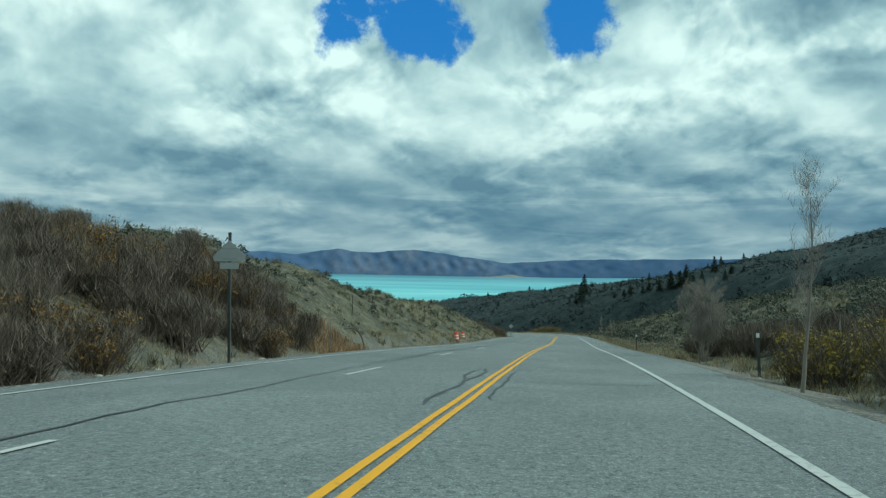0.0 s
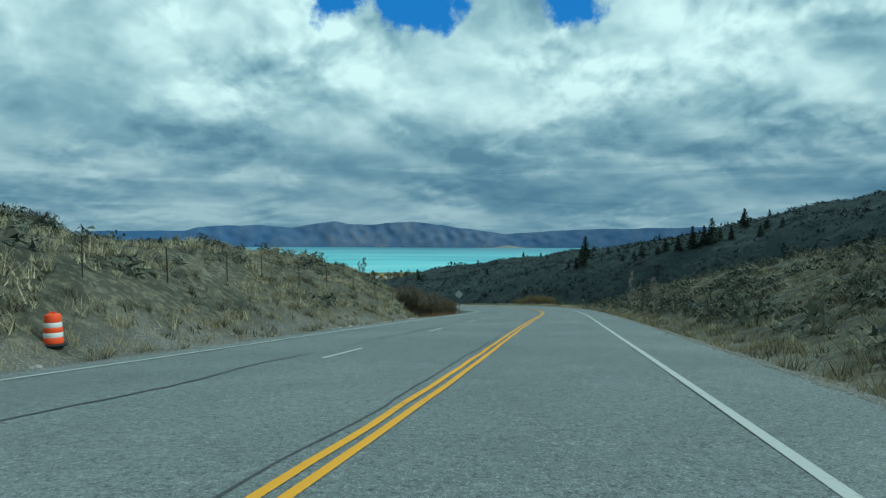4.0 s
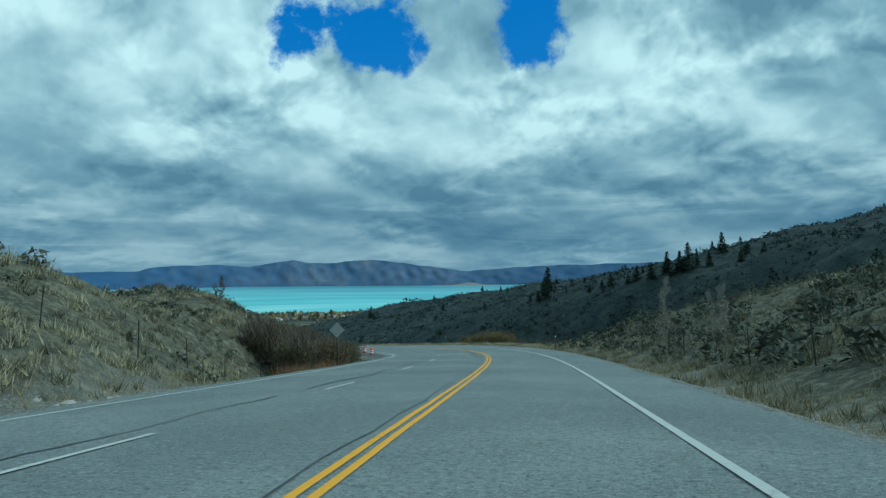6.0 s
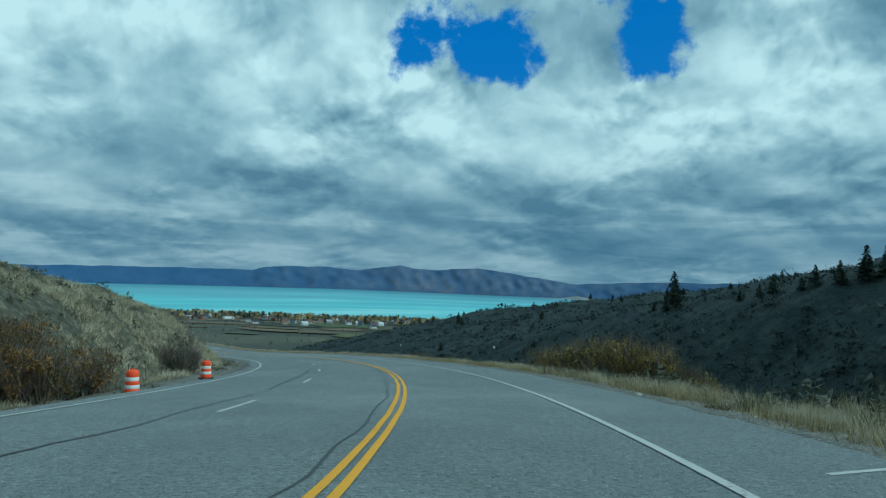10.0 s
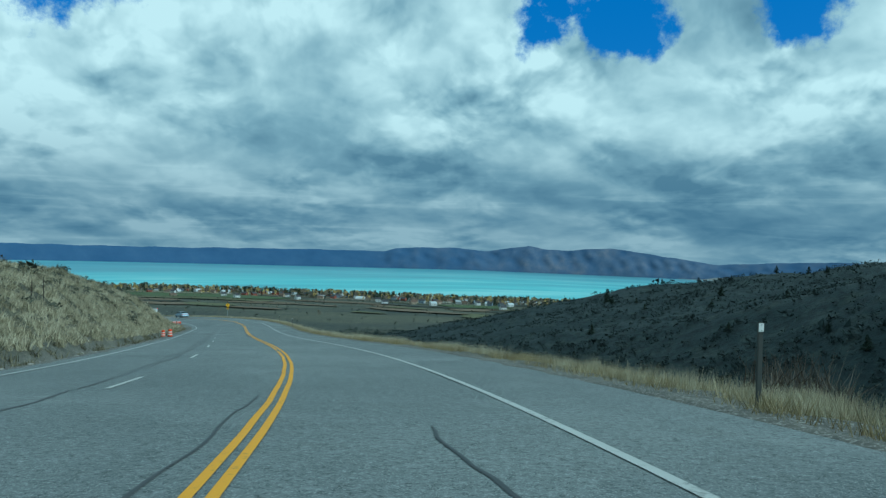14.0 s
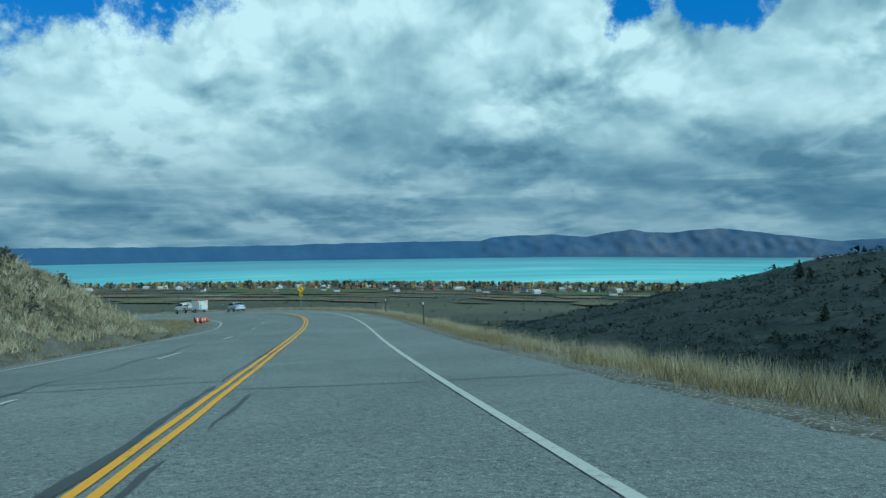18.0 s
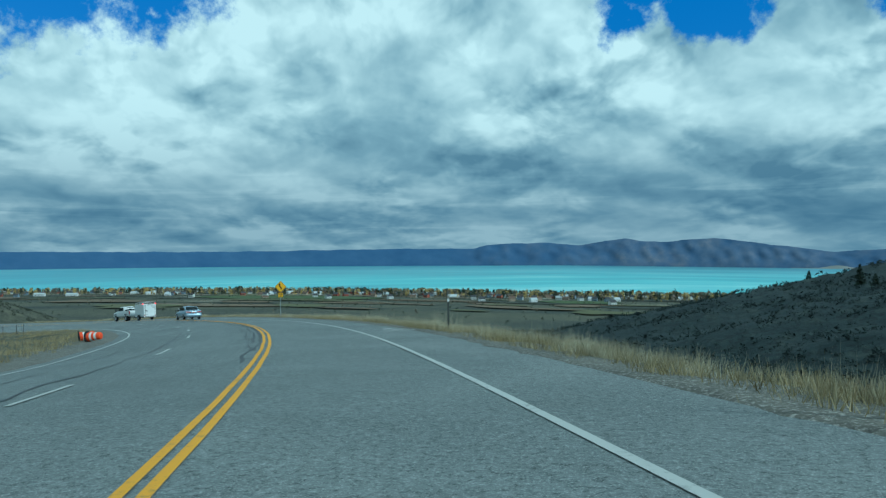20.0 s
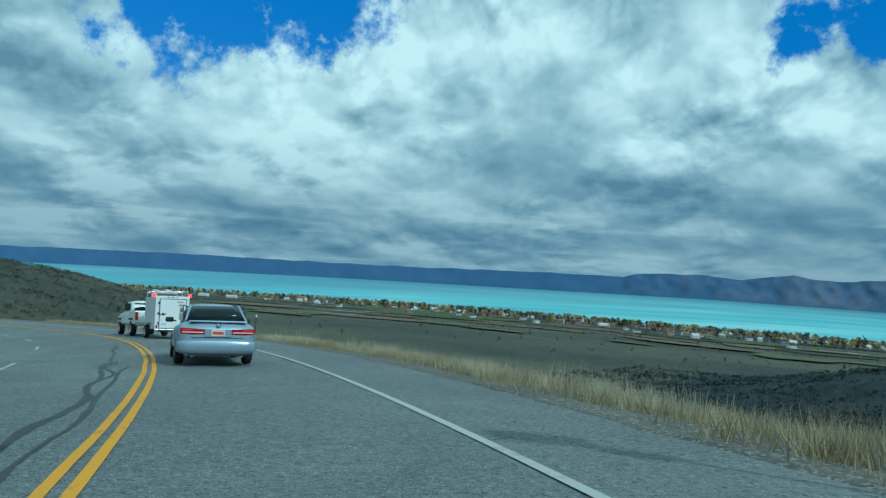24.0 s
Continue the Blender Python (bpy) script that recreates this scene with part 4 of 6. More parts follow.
def build_grass():
    r = np.random.RandomState(9)
    end = s_at(27)
    # dry grass over the banks, thinner with distance
    p, s, n = scatter(r, 11800, -5, s_at(21.3), -32, LEFT_EDGE - 1.0)
    keep = wave(p[:, 0], p[:, 1], 5, 61) > -0.25
    p = p[keep & ~((s > 172) & (s < 216) & (n > -11.6))]
    stuff("bank_grass", tufts(r, p, 0.18, 0.55, 30, 0.20, 0.020), M["bank_grass"], "dry tufted grass over the road bank", "grass")
    p, s, n = scatter(r, 14000, 60, s_at(21.3), -34, LEFT_EDGE - 2.2)
    p = p[~((s > 172) & (s < 216) & (n > -11.8)) & (wave(p[:, 0], p[:, 1], 6, 62) + 0.35 * wave(p[:, 0], p[:, 1], 2.2, 66) > np.where(s > 205, -0.40, 0.05))]
    stuff("straw_grass", tufts(r, p, 0.22, 0.62, 32, 0.22, 0.021), M["bank_straw"], "pale straw-coloured grass tufts on the bank", "grass")
    p, s, n = scatter(r, 10000, 198, s_at(21.2), -26, LEFT_EDGE - 2.2)
    p = p[~((s < 216) & (n > -11.8)) & (wave(p[:, 0], p[:, 1], 7, 67) > np.interp(-n, [10, 15, 24], [-0.7, -0.2, 0.5]))]
    stuff("bleached_grass", tufts(r, p, 0.24, 0.68, 32, 0.24, 0.021), M["pale_grass"], "bleached bunchgrass on the dry bank", "grass")
    # right side: knoll first, then the edge above the gully
    p, s, n = scatter(r, 7500, 0, 190, RIGHT_EDGE + 0.9, 38)
    p = p[wave(p[:, 0], p[:, 1], 5, 68) > -0.35]
    stuff("knoll_grass", tufts(r, p, 0.20, 0.58, 30, 0.20, 0.020), M["bank_grass"], "dry grass on the rise beside the road", "grass")
    p, s, n = scatter(r, 4200, 40, 190, RIGHT_EDGE + 2.5, 40)
    p = p[wave(p[:, 0], p[:, 1], 7, 69) > 0.05]
    stuff("knoll_straw", tufts(r, p, 0.22, 0.60, 30, 0.20, 0.020), M["bank_straw"], "pale straw tufts on the rise", "grass")
    p, s, n, tall = drift(r, 6500, 165, end + 40, 1.2, 420)
    stuff("edge_grass", blades(r, p, (0.14 + 0.48 * tall ** 1.5) * np.interp(s, [165, 280, 330, 395], [0.8, 1.0, 1.0, 0.85]), 34, 0.13, 0.0045, 0.6), M["pale_grass"], "tall pale dry grass along the road edge", "grass")
    p, s, n, tall = drift(r, 5200, 165, end + 40, 0.6, 300)
    stuff("edge_weeds", blades(r, p, 0.10 + 0.34 * tall, 16, 0.16, 0.008, 0.8), M["dry_grass"], "low brown weeds along the road edge", "grass")
    p, s, n, tall = drift(r, 300, 270, end, 1.8, 40)
    stuff("seed_heads", blades(r, p, 0.5 + 0.40 * tall, 14, 0.10, 0.0045, 0.35), M["pale_grass"], "tall seed heads standing above the edge grass", "grass")
    q = r.uniform(s_at(19.6), end + 60, 1500)
    p = on_road(q, LEFT_EDGE - 1.2 - np.abs(r.normal(0, 4, len(q))))
    p[:, 2] = land(p[:, 0], p[:, 1])[0]
    stuff("field_grass", blades(r, p, 0.35, 12, 0.2, 0.014, 0.7), M["dry_grass"], "short dry grass beside the road", "grass")
    # low fringe on both sides near the start
    q = r.uniform(-5, 170, 2200)
    n = np.where(r.uniform(0, 1, len(q)) < 0.5, LEFT_EDGE - 1.0 - r.uniform(0, 2.0, len(q)), RIGHT_EDGE + 0.7 + r.uniform(0, 2.0, len(q)))
    p = on_road(q, n)
    p[:, 2] = land(p[:, 0], p[:, 1])[0]
    stuff("fringe_grass", blades(r, p, 0.33, 12, 0.16, 0.012, 0.7), M["dry_grass"], "dry grass fringe along the shoulders", "grass")
    # reeds at the culvert
    p, s, n = scatter(r, 130, 133, 140, LEFT_EDGE - 4.5, LEFT_EDGE - 1.4)
    stuff("reeds", blades(r, p, 0.95, 16, 0.16, 0.010, 0.4), M["red_grass"], "rust-red reeds at the ditch", "reeds")
    p, s, n = scatter(r, 200, 29, 35, LEFT_EDGE - 3.2, LEFT_EDGE - 0.9)
    stuff("rust_grass", blades(r, p, 0.6, 18, 0.2, 0.009, 0.5), M["red_grass"], "rust-red dry grass at the foot of the bank", "grass")
    # sagebrush on banks and knoll, thicker towards the crest
    p, s, n = scatter(r, 9000, 0, s_at(20.6), -46, LEFT_EDGE - 2.5)
    odds = np.interp(-n, [10, 14, 20, 30], [0.16, 0.30, 0.75, 1.0]) * np.interp(s, [60, 110], [1.2, 0.85])
    p = p[(wave(p[:, 0], p[:, 1], 13, 64) > -0.1) & (r.uniform(0, 1, len(p)) < odds)]
    z = 0.22 + 0.55 * r.uniform(0, 1, len(p)) ** 2
    p[:, 2] += z * 0.42
    stuff("bank_sagebrush", leaves(r, p, z, 60, z * 0.19, 0.72, 0.35), M["sage"], "grey-green sagebrush on the bank", "sagebrush")
    p, s, n = scatter(r, 5200, -5, 205, RIGHT_EDGE + 3.2, 52)
    p = p[wave(p[:, 0], p[:, 1], 11, 70) > -0.45]
    z = 0.28 + 0.62 * r.uniform(0, 1, len(p)) ** 1.6
    p[:, 2] += z * 0.42
    stuff("knoll_sagebrush", leaves(r, p, z, 56, z * 0.19, 0.72, 0.35), M["sage"], "grey-green sagebrush on the rise", "sagebrush")
    # the far ridge: sagebrush and low scrub
    x, y = r.uniform(-200, 310, 60000), r.uniform(80, 780, 60000)
    z, s, n = land(x, y)
    k = (n > 30) & (z > -88) & (wave(x, y, 40, 65) + r.normal(0, 0.5, len(x)) > -0.2)
    p = np.column_stack([x, y, z])[k]
    z = r.uniform(0.5, 1.15, len(p)) * np.where(r.uniform(0, 1, len(p)) < 0.06, 1.9, 1)
    p[:, 2] += z * 0.4
    stuff("ridge_sagebrush", leaves(r, p, z, 12, z * 0.33, 0.75, 0.4), M["shaded_sage"], "dark sagebrush scrub covering the ridge", "sagebrush")
    # thicker brush in the gully and on the ridge's lower flank
    x, y = r.uniform(-160, 160, 15000), r.uniform(150, 560, 15000)
    z, s, n = land(x, y)
    k = (n > 16) & (n < 130) & (s > 190) & (wave(x, y, 30, 73) + 0.5 * wave(x, y, 9, 74) > -0.05)
    p = np.column_stack([x, y, z])[k]
    z = r.uniform(0.5, 1.7, len(p))
    p[:, 2] += z * 0.42
    stuff("gully_brush", leaves(r, p, z, 28, z * 0.26, 0.7, 0.4), M["shaded_sage"], "dark blue-green brush filling the gully", "brush")
    # scrub over the hill beyond the bend
    x, y = r.uniform(-600, -320, 13000), r.uniform(440, 720, 13000)
    z, s, n = land(x, y)
    k = (z > -72) & (np.abs(n) > 14) & (wave(x, y, 34, 75) + r.normal(0, 0.4, len(x)) > 0.05)
    p = np.column_stack([x, y, z])[k]
    z = r.uniform(0.5, 1.5, len(p))
    p[:, 2] += z * 0.4
    stuff("hill_scrub", leaves(r, p, z, 18, z * 0.30, 0.7, 0.4), M["sage"], "dark scrub dotted over the far hill", "scrub")


build_grass()


def conifer_meshes(seed, height):
    r = np.random.RandomState(seed)
    out = []
    n = 26
    for i in range(n):
        u = i / (n - 1)
        z = height * (0.10 + 0.90 * u)
        reach = height * 0.30 * (1 - u) ** 0.8 * r.uniform(0.75, 1.2) + 0.05
        for _ in range(int(10 - 5 * u)):
            a = r.uniform(0, 6.283)
            c = np.array([math.cos(a), math.sin(a), 0])
            for q in np.linspace(0.25, 1, 5):
                m = c * reach * q + (0, 0, z - 0.22 * reach * q)
                out.append(m + r.normal(0, 0.042 * height * (1.1 - 0.5 * u), (3, 3)) * (1, 1, 0.6))
    trunk = bmesh.new()
    tube(height * 0.022, height * 0.006, (0, 0, -0.3), (0, 0, height * 0.95), 8, trunk)
    me = bpy.data.meshes.new("trunk")
    trunk.to_mesh(me)
    trunk.free()
    me.materials.append(M["pine_bark"])
    return me, tris("crown", np.array(out), M["needles"])


def build_conifers():
    r = np.random.RandomState(31)
    kinds = [conifer_meshes(200 + i, 6.0) for i in range(4)]
    spots = [(209, 445, 7), (199, 456, 9), (190, 455, 7), (109, 456, 13), (107, 460, 7), (143, 334, 7.5), (139.5, 314, 5), (146, 322, 4.5), (150, 318, 3.5), (131, 319, 5.5), (128, 322, 4.5),
             (124, 320, 9.5), (121.5, 321, 7.5), (119, 326, 5.0), (118, 323, 8.5), (113.5, 326, 6.0), (111, 333, 5.5), (109, 336, 3.5), (106, 346, 5.5), (104, 350, 3.5), (101, 356, 3.0),
             (88.5, 376, 8.5), (86, 378, 4.0), (84, 384, 3.0), (13.5, 690, 10), (14.5, 566, 7.0), (17, 556, 4.0), (176, 470, 4), (158, 476, 5), (140, 480, 3.5), (128, 478, 3.0),
             (60, 600, 3.5), (75, 585, 3.0), (90, 565, 3.5), (100, 550, 4.0), (40, 640, 3.0), (30, 655, 3.0), (98, 515, 3.0), (70, 560, 3.0), (52, 480, 2.6), (30, 500, 2.4), (66, 430, 2.8)]
    for _ in range(46):
        x, y = r.uniform(-10, 240), r.uniform(360, 690)
        c = float(ridge(np.array([x]), np.array([y]))[0])
        if c > -58:
            spots.append((x, y, r.uniform(1.6, 4.2)))
    for i, (x, y, h) in enumerate(spots):
        big = h > 4.4
        ob = thing("conifer", "tall dark green conifer on the far ridge" if big else "small dark juniper on the far ridge", "tree", "ridge conifers",
                   place(x, y, (i * 67) % 360, -0.1) @ Matrix.Diagonal((h / 6 * (1 if big else 1.35), h / 6 * (1 if big else 1.35), h / 6, 1)))
        t, c = kinds[i % 4]
        part("trunk", t, None, ob)
        part("crown", c, None, ob)


build_conifers()


def build_rocks():
    r = np.random.RandomState(41)
    shapes = []
    for i in range(5):
        bm = bmesh.new()
        bmesh.ops.create_icosphere(bm, subdivisions=2, radius=0.5)
        for v in bm.verts:
            v.co *= 0.8 + 0.5 * noise.noise(v.co * 2.2 + Vector((i * 5, 0, 0)))
            v.co.z *= 0.65
        me = bpy.data.meshes.new("rock")
        bm.to_mesh(me)
        bm.free()
        me.materials.append(M["stone"])
        shapes.append(me)
    # stones along the foot of the banks
    for i in range(290):
        s = r.uniform(8, 280) if i % 2 else r.uniform(92, 138)
        size = r.uniform(0.10, 0.34) * (1.5 if r.uniform() < 0.08 else 1)
        left = r.uniform() < 0.75 or i % 2 == 0
        n = LEFT_EDGE - r.uniform(0.5, 1.8) if left else RIGHT_EDGE + r.uniform(0.5, 1.6)
        ob = new("stone", shapes[i % 5])
        ob.matrix_basis = beside(s, n, r.uniform(0, 360), 0.0) @ Matrix.Diagonal((size, size * 0.8, size, 1))
        tagged(ob, "pale loose stone on the gravel shoulder", "stone", "shoulder stones")
    # outcrop on the bank's crest
    for i in range(9):
        bm = bmesh.new()
        bmesh.ops.create_icosphere(bm, subdivisions=3, radius=0.5)
        for v in bm.verts:
            v.co *= 0.9 + 0.35 * noise.noise(v.co * 2.0 + Vector((i * 3, 7, 0)))
            v.co.z = round(v.co.z * 5) / 5 * 0.7 + v.co.z * 0.3
        me = bpy.data.meshes.new("outcrop")
        bm.to_mesh(me)
        bm.free()
        me.materials.append(M["rock"])
        k = r.uniform(1.3, 2.6)
        ob = new("rock_outcrop", me)
        ob.matrix_basis = beside(186 + i * 1.4, -27 - r.uniform(0, 3), r.uniform(0, 360), 0.2) @ Matrix.Diagonal((k, k, k * 0.9, 1))
        tagged(ob, "brown layered rock outcrop on the bank's crest", "rock", "outcrop")


build_rocks()


# ---- roadside furniture ----
def traffic_drum():
    ob = thing("traffic_drum", "orange and white striped plastic traffic drum on the gravel shoulder", "traffic drum", "traffic drums")
    part("base", lathe_mesh("base", [(0.0, 0.0), (0.40, 0.0), (0.42, 0.03), (0.40, 0.07), (0.29, 0.08)], M["rubber"], 20), None, ob, "black rubber base ring")
    bands = [("orange", 0.08, 0.27, 0.285, 0.28), ("white", 0.27, 0.42, 0.275, 0.27), ("orange", 0.42, 0.58, 0.265, 0.26), ("white", 0.58, 0.73, 0.255, 0.25), ("orange", 0.73, 0.96, 0.243, 0.225)]
    for c, z0, z1, r0, r1 in bands:
        part("band", lathe_mesh("band", [(r0, z0), (r0 + 0.008, z0 + 0.015), (r1 + 0.008, z1 - 0.015), (r1, z1)], M["drum_" + c], 24, smooth=True), None, ob,
             "white reflective band" if c == "white" else "")
    part("lid", lathe_mesh("lid", [(0.225, 0.955), (0.21, 0.985), (0.12, 1.0), (0.0, 1.0)], M["drum_orange"], 24), None, ob)
    part("handle", box(0.20, 0.03, 0.07, (0, 0, 1.02), 0.012), M["drum_orange"], ob)
    return ob


def build_drums():
    first = traffic_drum()
    spots = [(70.5, -9.5, 0), (76.5, -9.7, 0), (178.6, -8.0, 0), (187.2, -7.75, 0), (291.8, -7.65, 0), (300.6, -9.0, 0)]
    for i, (s, n, tip) in enumerate(spots):
        m = beside(s, n, 20 * i) @ Matrix.Scale(0.86, 4)
        if i == 0:
            first.matrix_basis = m
        else:
            copy_thing(first, m)
    for i, (s, n, yaw) in enumerate(((365.2, -8.9, 65), (366.6, -9.5, 100))):
        m = beside(s, n, yaw, 0.32) @ pose(0, 0, 0, 84, 0, 0)
        tagged(copy_thing(first, m), "orange and white traffic drum lying knocked over on gravel")


build_drums()


def delineator(label="dark steel delineator post with a white reflector"):
    ob = thing("delineator_post", label, "marker post", "delineator posts")
    bm = bmesh.new()
    box(0.065, 0.014, 1.45, (0, 0, 0.525), 0.003, bm=bm)
    for k in (-1, 1):
        box(0.012, 0.035, 1.45, (0.034 * k, 0.014, 0.525), 0.002, bm=bm)
    part("post", bm, M["dark_post"], ob)
    part("reflector", box(0.085, 0.008, 0.13, (0, -0.013, 1.17), 0.003), M["reflector"], ob, "white reflector plate")
    for z in (1.13, 1.21):
        part("bolt", tube(0.008, 0.008, (0, -0.025, z), (0, -0.012, z), 8), M["galv"], ob)
    return ob


def build_delineators():
    first = delineator()
    for i, (s, n) in enumerate(((21.5, 7.0), (57, 6.9), (155.3, 7.0), (202, 8.0), (227.4, 7.4), (326.1, 6.9), (348.4, 7.4), (424, 7.4))):
        m = beside(s, n, 4 * (i % 3) - 4, 0.1, (i * 37 % 5) - 2)
        if i == 0:
            first.matrix_basis = m
        else:
            copy_thing(first, m)


build_delineators()


def fence(label, count, first, gap, offset, lean):
    """A line of thin steel posts with wire."""
    ob = thing("wire_fence", label, "fence")
    r = np.random.RandomState(int(first))
    me = None
    pts = []
    for i in range(count):
        s, n = first + gap * i + r.normal(0, 0.3), offset + r.normal(0, 0.25)
        m = beside(s, n, r.uniform(0, 360), 0, r.normal(0, lean))
        if me is None:
            bm = bmesh.new()
            box(0.036, 0.010, 1.6, (0, 0, 0.5), 0.003, bm=bm)
            box(0.008, 0.04, 1.6, (0, 0.018, 0.5), 0.002, bm=bm)
            me = bpy.data.meshes.new("post")
            bm.to_mesh(me)
            bm.free()
            me.materials.append(M["fence_steel"])
        part("post", me, None, ob, m=m)
        pts.append(m)
    for z in (0.45, 0.8, 1.15):
        bm = bmesh.new()
        last = None
        for a in pts:
            p = a @ Vector((0, 0.02, z))
            ring = [bm.verts.new(p + Vector((x, x, y))) for x, y in ((0.004, 0), (0, 0.005), (-0.004, 0), (0, -0.005))]
            if last:
                for k in range(4):
                    bm.faces.new((last[k], last[(k + 1) % 4], ring[(k + 1) % 4], ring[k]))
            last = ring
        part("wire", bm, M["fence_steel"], ob)


fence("rusty steel post and wire fence along the bank", 26, 44, 4.6, -12.3, 3)
fence("rusty steel post and wire fence up the far bank", 16, 190, 5.0, -13.0, 6)
fence("sagging steel post and wire fence below the knoll", 15, 92, 4.6, RIGHT_EDGE + 3.4, 14)
fence("dark steel post and wire fence in the gully", 10, 164, 5.5, RIGHT_EDGE + 6.5, 7)
fence("low dark steel fence beyond the bend", 8, 420, 6, -12, 3)


def diamond(h, cut=0.0):
    return [(0, h), (h, 0), (0, -h), (-h, 0)]


def rounded(points, r, k=4):
    """Outline with rounded corners."""
    out = []
    n = len(points)
    for i in range(n):
        p, a, b = Vector(points[i]), Vector(points[i - 1]), Vector(points[(i + 1) % n])
        u, v = (a - p).normalized() * r, (b - p).normalized() * r
        for j in range(k + 1):
            t = j / k
            out.append(tuple((p + u) * (1 - t) ** 2 + p * 2 * t * (1 - t) + (p + v) * t * t))
    return out


def words(body, size, at, mat, parent, turn=(90, 0, 0), label=""):
    cu = bpy.data.curves.new("lettering", "FONT")
    cu.body, cu.size, cu.align_x, cu.align_y, cu.extrude, cu.offset = body, size, "CENTER", "CENTER", 0.001, 0.004
    tmp = bpy.data.objects.new("lettering", cu)
    scene.collection.objects.link(tmp)
    dg = bpy.context.evaluated_depsgraph_get()
    me = bpy.data.meshes.new_from_object(tmp.evaluated_get(dg))
    bpy.data.objects.remove(tmp)
    me.materials.clear()
    me.materials.append(mat)
    return part("lettering", me, None, parent, label, m=pose(*at, *turn))


def build_warning_sign():
    ob = thing("curve_warning_sign", "yellow diamond curve sign with black arrow, 40 MPH plate below", "road sign", m=beside(387.5, 6.55, -6))
    c = 2.95
    part("panel", plate(rounded([(x, z + c) for x, z in diamond(0.55)], 0.05), 0.008), M["sign_black"], ob, "black bordered edge")
    part("face", plate(rounded([(x, z + c) for x, z in diamond(0.52)], 0.05), 0.004, -0.008), M["sign_yellow"], ob, "deep yellow face")
    arrow = [(0.12, -0.32), (0.12, -0.20), (0.095, -0.10), (-0.02, 0.03), (-0.06, 0.10), (-0.065, 0.18), (0.02, 0.17), (-0.12, 0.40), (-0.29, 0.20), (-0.19, 0.20), (-0.185, 0.08), (-0.13, -0.02), (-0.03, -0.13), (-0.01, -0.20), (-0.01, -0.32)]
    bm = plate([(x * 0.83, z * 0.83 + c) for x, z in arrow[::-1]], 0.004, -0.013)
    bmesh.ops.triangulate(bm, faces=bm.faces)
    part("arrow", bm, M["sign_black"], ob, "black winding arrow")
    q = 2.17
    sq = [(-0.225, -0.225), (0.225, -0.225), (0.225, 0.225), (-0.225, 0.225)]
    part("speed_plate", plate(rounded([(x, z + q) for x, z in sq], 0.04), 0.008), M["sign_black"], ob)
    part("speed_plate_face", plate(rounded([(x * 0.93, z * 0.93 + q) for x, z in sq], 0.035), 0.004, -0.008), M["sign_yellow"], ob, "bright yellow plate face")
    words("40", 0.30, (0, -0.013, q + 0.055), M["sign_black"], ob)
    words("MPH", 0.11, (0, -0.013, q - 0.135), M["sign_black"], ob)
    part("post", box(0.055, 0.05, 3.8, (0.0, 0.035, 1.55), 0.006), M["galv"], ob)
    part("sleeve", box(0.075, 0.07, 1.1, (0.0, 0.035, 0.35), 0.006), M["galv"], ob)
    for z in (c + 0.35, c - 0.35, q):
        part("bolt", tube(0.014, 0.014, (0, -0.02, z), (0, -0.008, z), 8), M["galv"], ob)


build_warning_sign()


def build_sign_backs():
    # seen from behind: bare backs, turned to the other traffic
    ob = thing("road_sign", "unpainted back of a road sign on a tall steel post", "road sign", m=beside(20.5, LEFT_EDGE - 1.0, 3))
    part("panel", plate(rounded([(-0.50, 3.20), (0.50, 3.20), (0.54, 3.36), (0.0, 3.86), (-0.54, 3.36)][::-1], 0.04), 0.006, -0.04), M["sign_back"], ob, "bare aluminium panel")
    part("panel", plate(rounded([(x, z + 3.06) for x, z in ((-0.3, -0.10), (0.3, -0.10), (0.3, 0.10), (-0.3, 0.10))], 0.03), 0.006, -0.04), M["sign_back"], ob, "bare aluminium plate")
    part("post", box(0.085, 0.06, 4.6, (0, 0, 1.80), 0.006), M["dark_post"], ob)
    for z in (3.28, 3.6):
        part("bracket", box(0.5, 0.03, 0.05, (0, -0.03, z), 0.004), M["galv"], ob)
    ob = thing("diamond_sign", "unpainted back of a diamond road sign on a dark post", "road sign", m=beside(132.6, LEFT_EDGE - 0.55, 0))
    part("panel", plate(rounded([(x, z + 2.25) for x, z in diamond(0.43)], 0.04), 0.006, -0.04), M["sign_back"], ob, "bare aluminium diamond")
    part("post", box(0.07, 0.06, 3.1, (0, 0, 1.15), 0.006), M["dark_post"], ob)
    for z in (2.05, 2.45):
        part("bracket", box(0.3, 0.03, 0.045, (0, -0.03, z), 0.004), M["galv"], ob)
    ob = thing("construction_sign", "small square orange construction sign beyond the bend", "road sign", m=place(-229, 484, 62))
    part("panel", plate(rounded([(x, z + 2.3) for x, z in ((-1.0, -0.75), (1.0, -0.75), (1.0, 0.75), (-1.0, 0.75))], 0.08), 0.02), M["sign_orange"], ob)
    for k in (-0.6, 0.6):
        part("post", box(0.09, 0.09, 2.6, (k, 0.06, 1.0), 0.01), M["bark"], ob)
    # short marker post and fallen tube at the thicket
    d = thing("marker_post", "pale marker post at the foot of the thicket", "marker post", m=beside(30.5, LEFT_EDGE - 1.1, 0))
    part("post", box(0.06, 0.02, 1.6, (0, 0, 0.55), 0.004), M["galv"], d)
    bm = bmesh.new()
    base = [Vector((math.sin(a) * 3.2 - 1.6, 0, math.cos(a) * 1.6 - 0.35)) for a in np.linspace(-0.1, 1.45, 12)]
    for a, b in zip(base, base[1:]):
        tube(0.035, 0.035, a, b, 8, bm, caps=False)
    t = thing("bent_pipe", "dark bent pipe arching down to the shoulder", "pipe", m=beside(36, LEFT_EDGE - 1.6, 90))
    part("pipe", bm, M["dark_post"], t, smooth=True)


build_sign_backs()
build_slab()


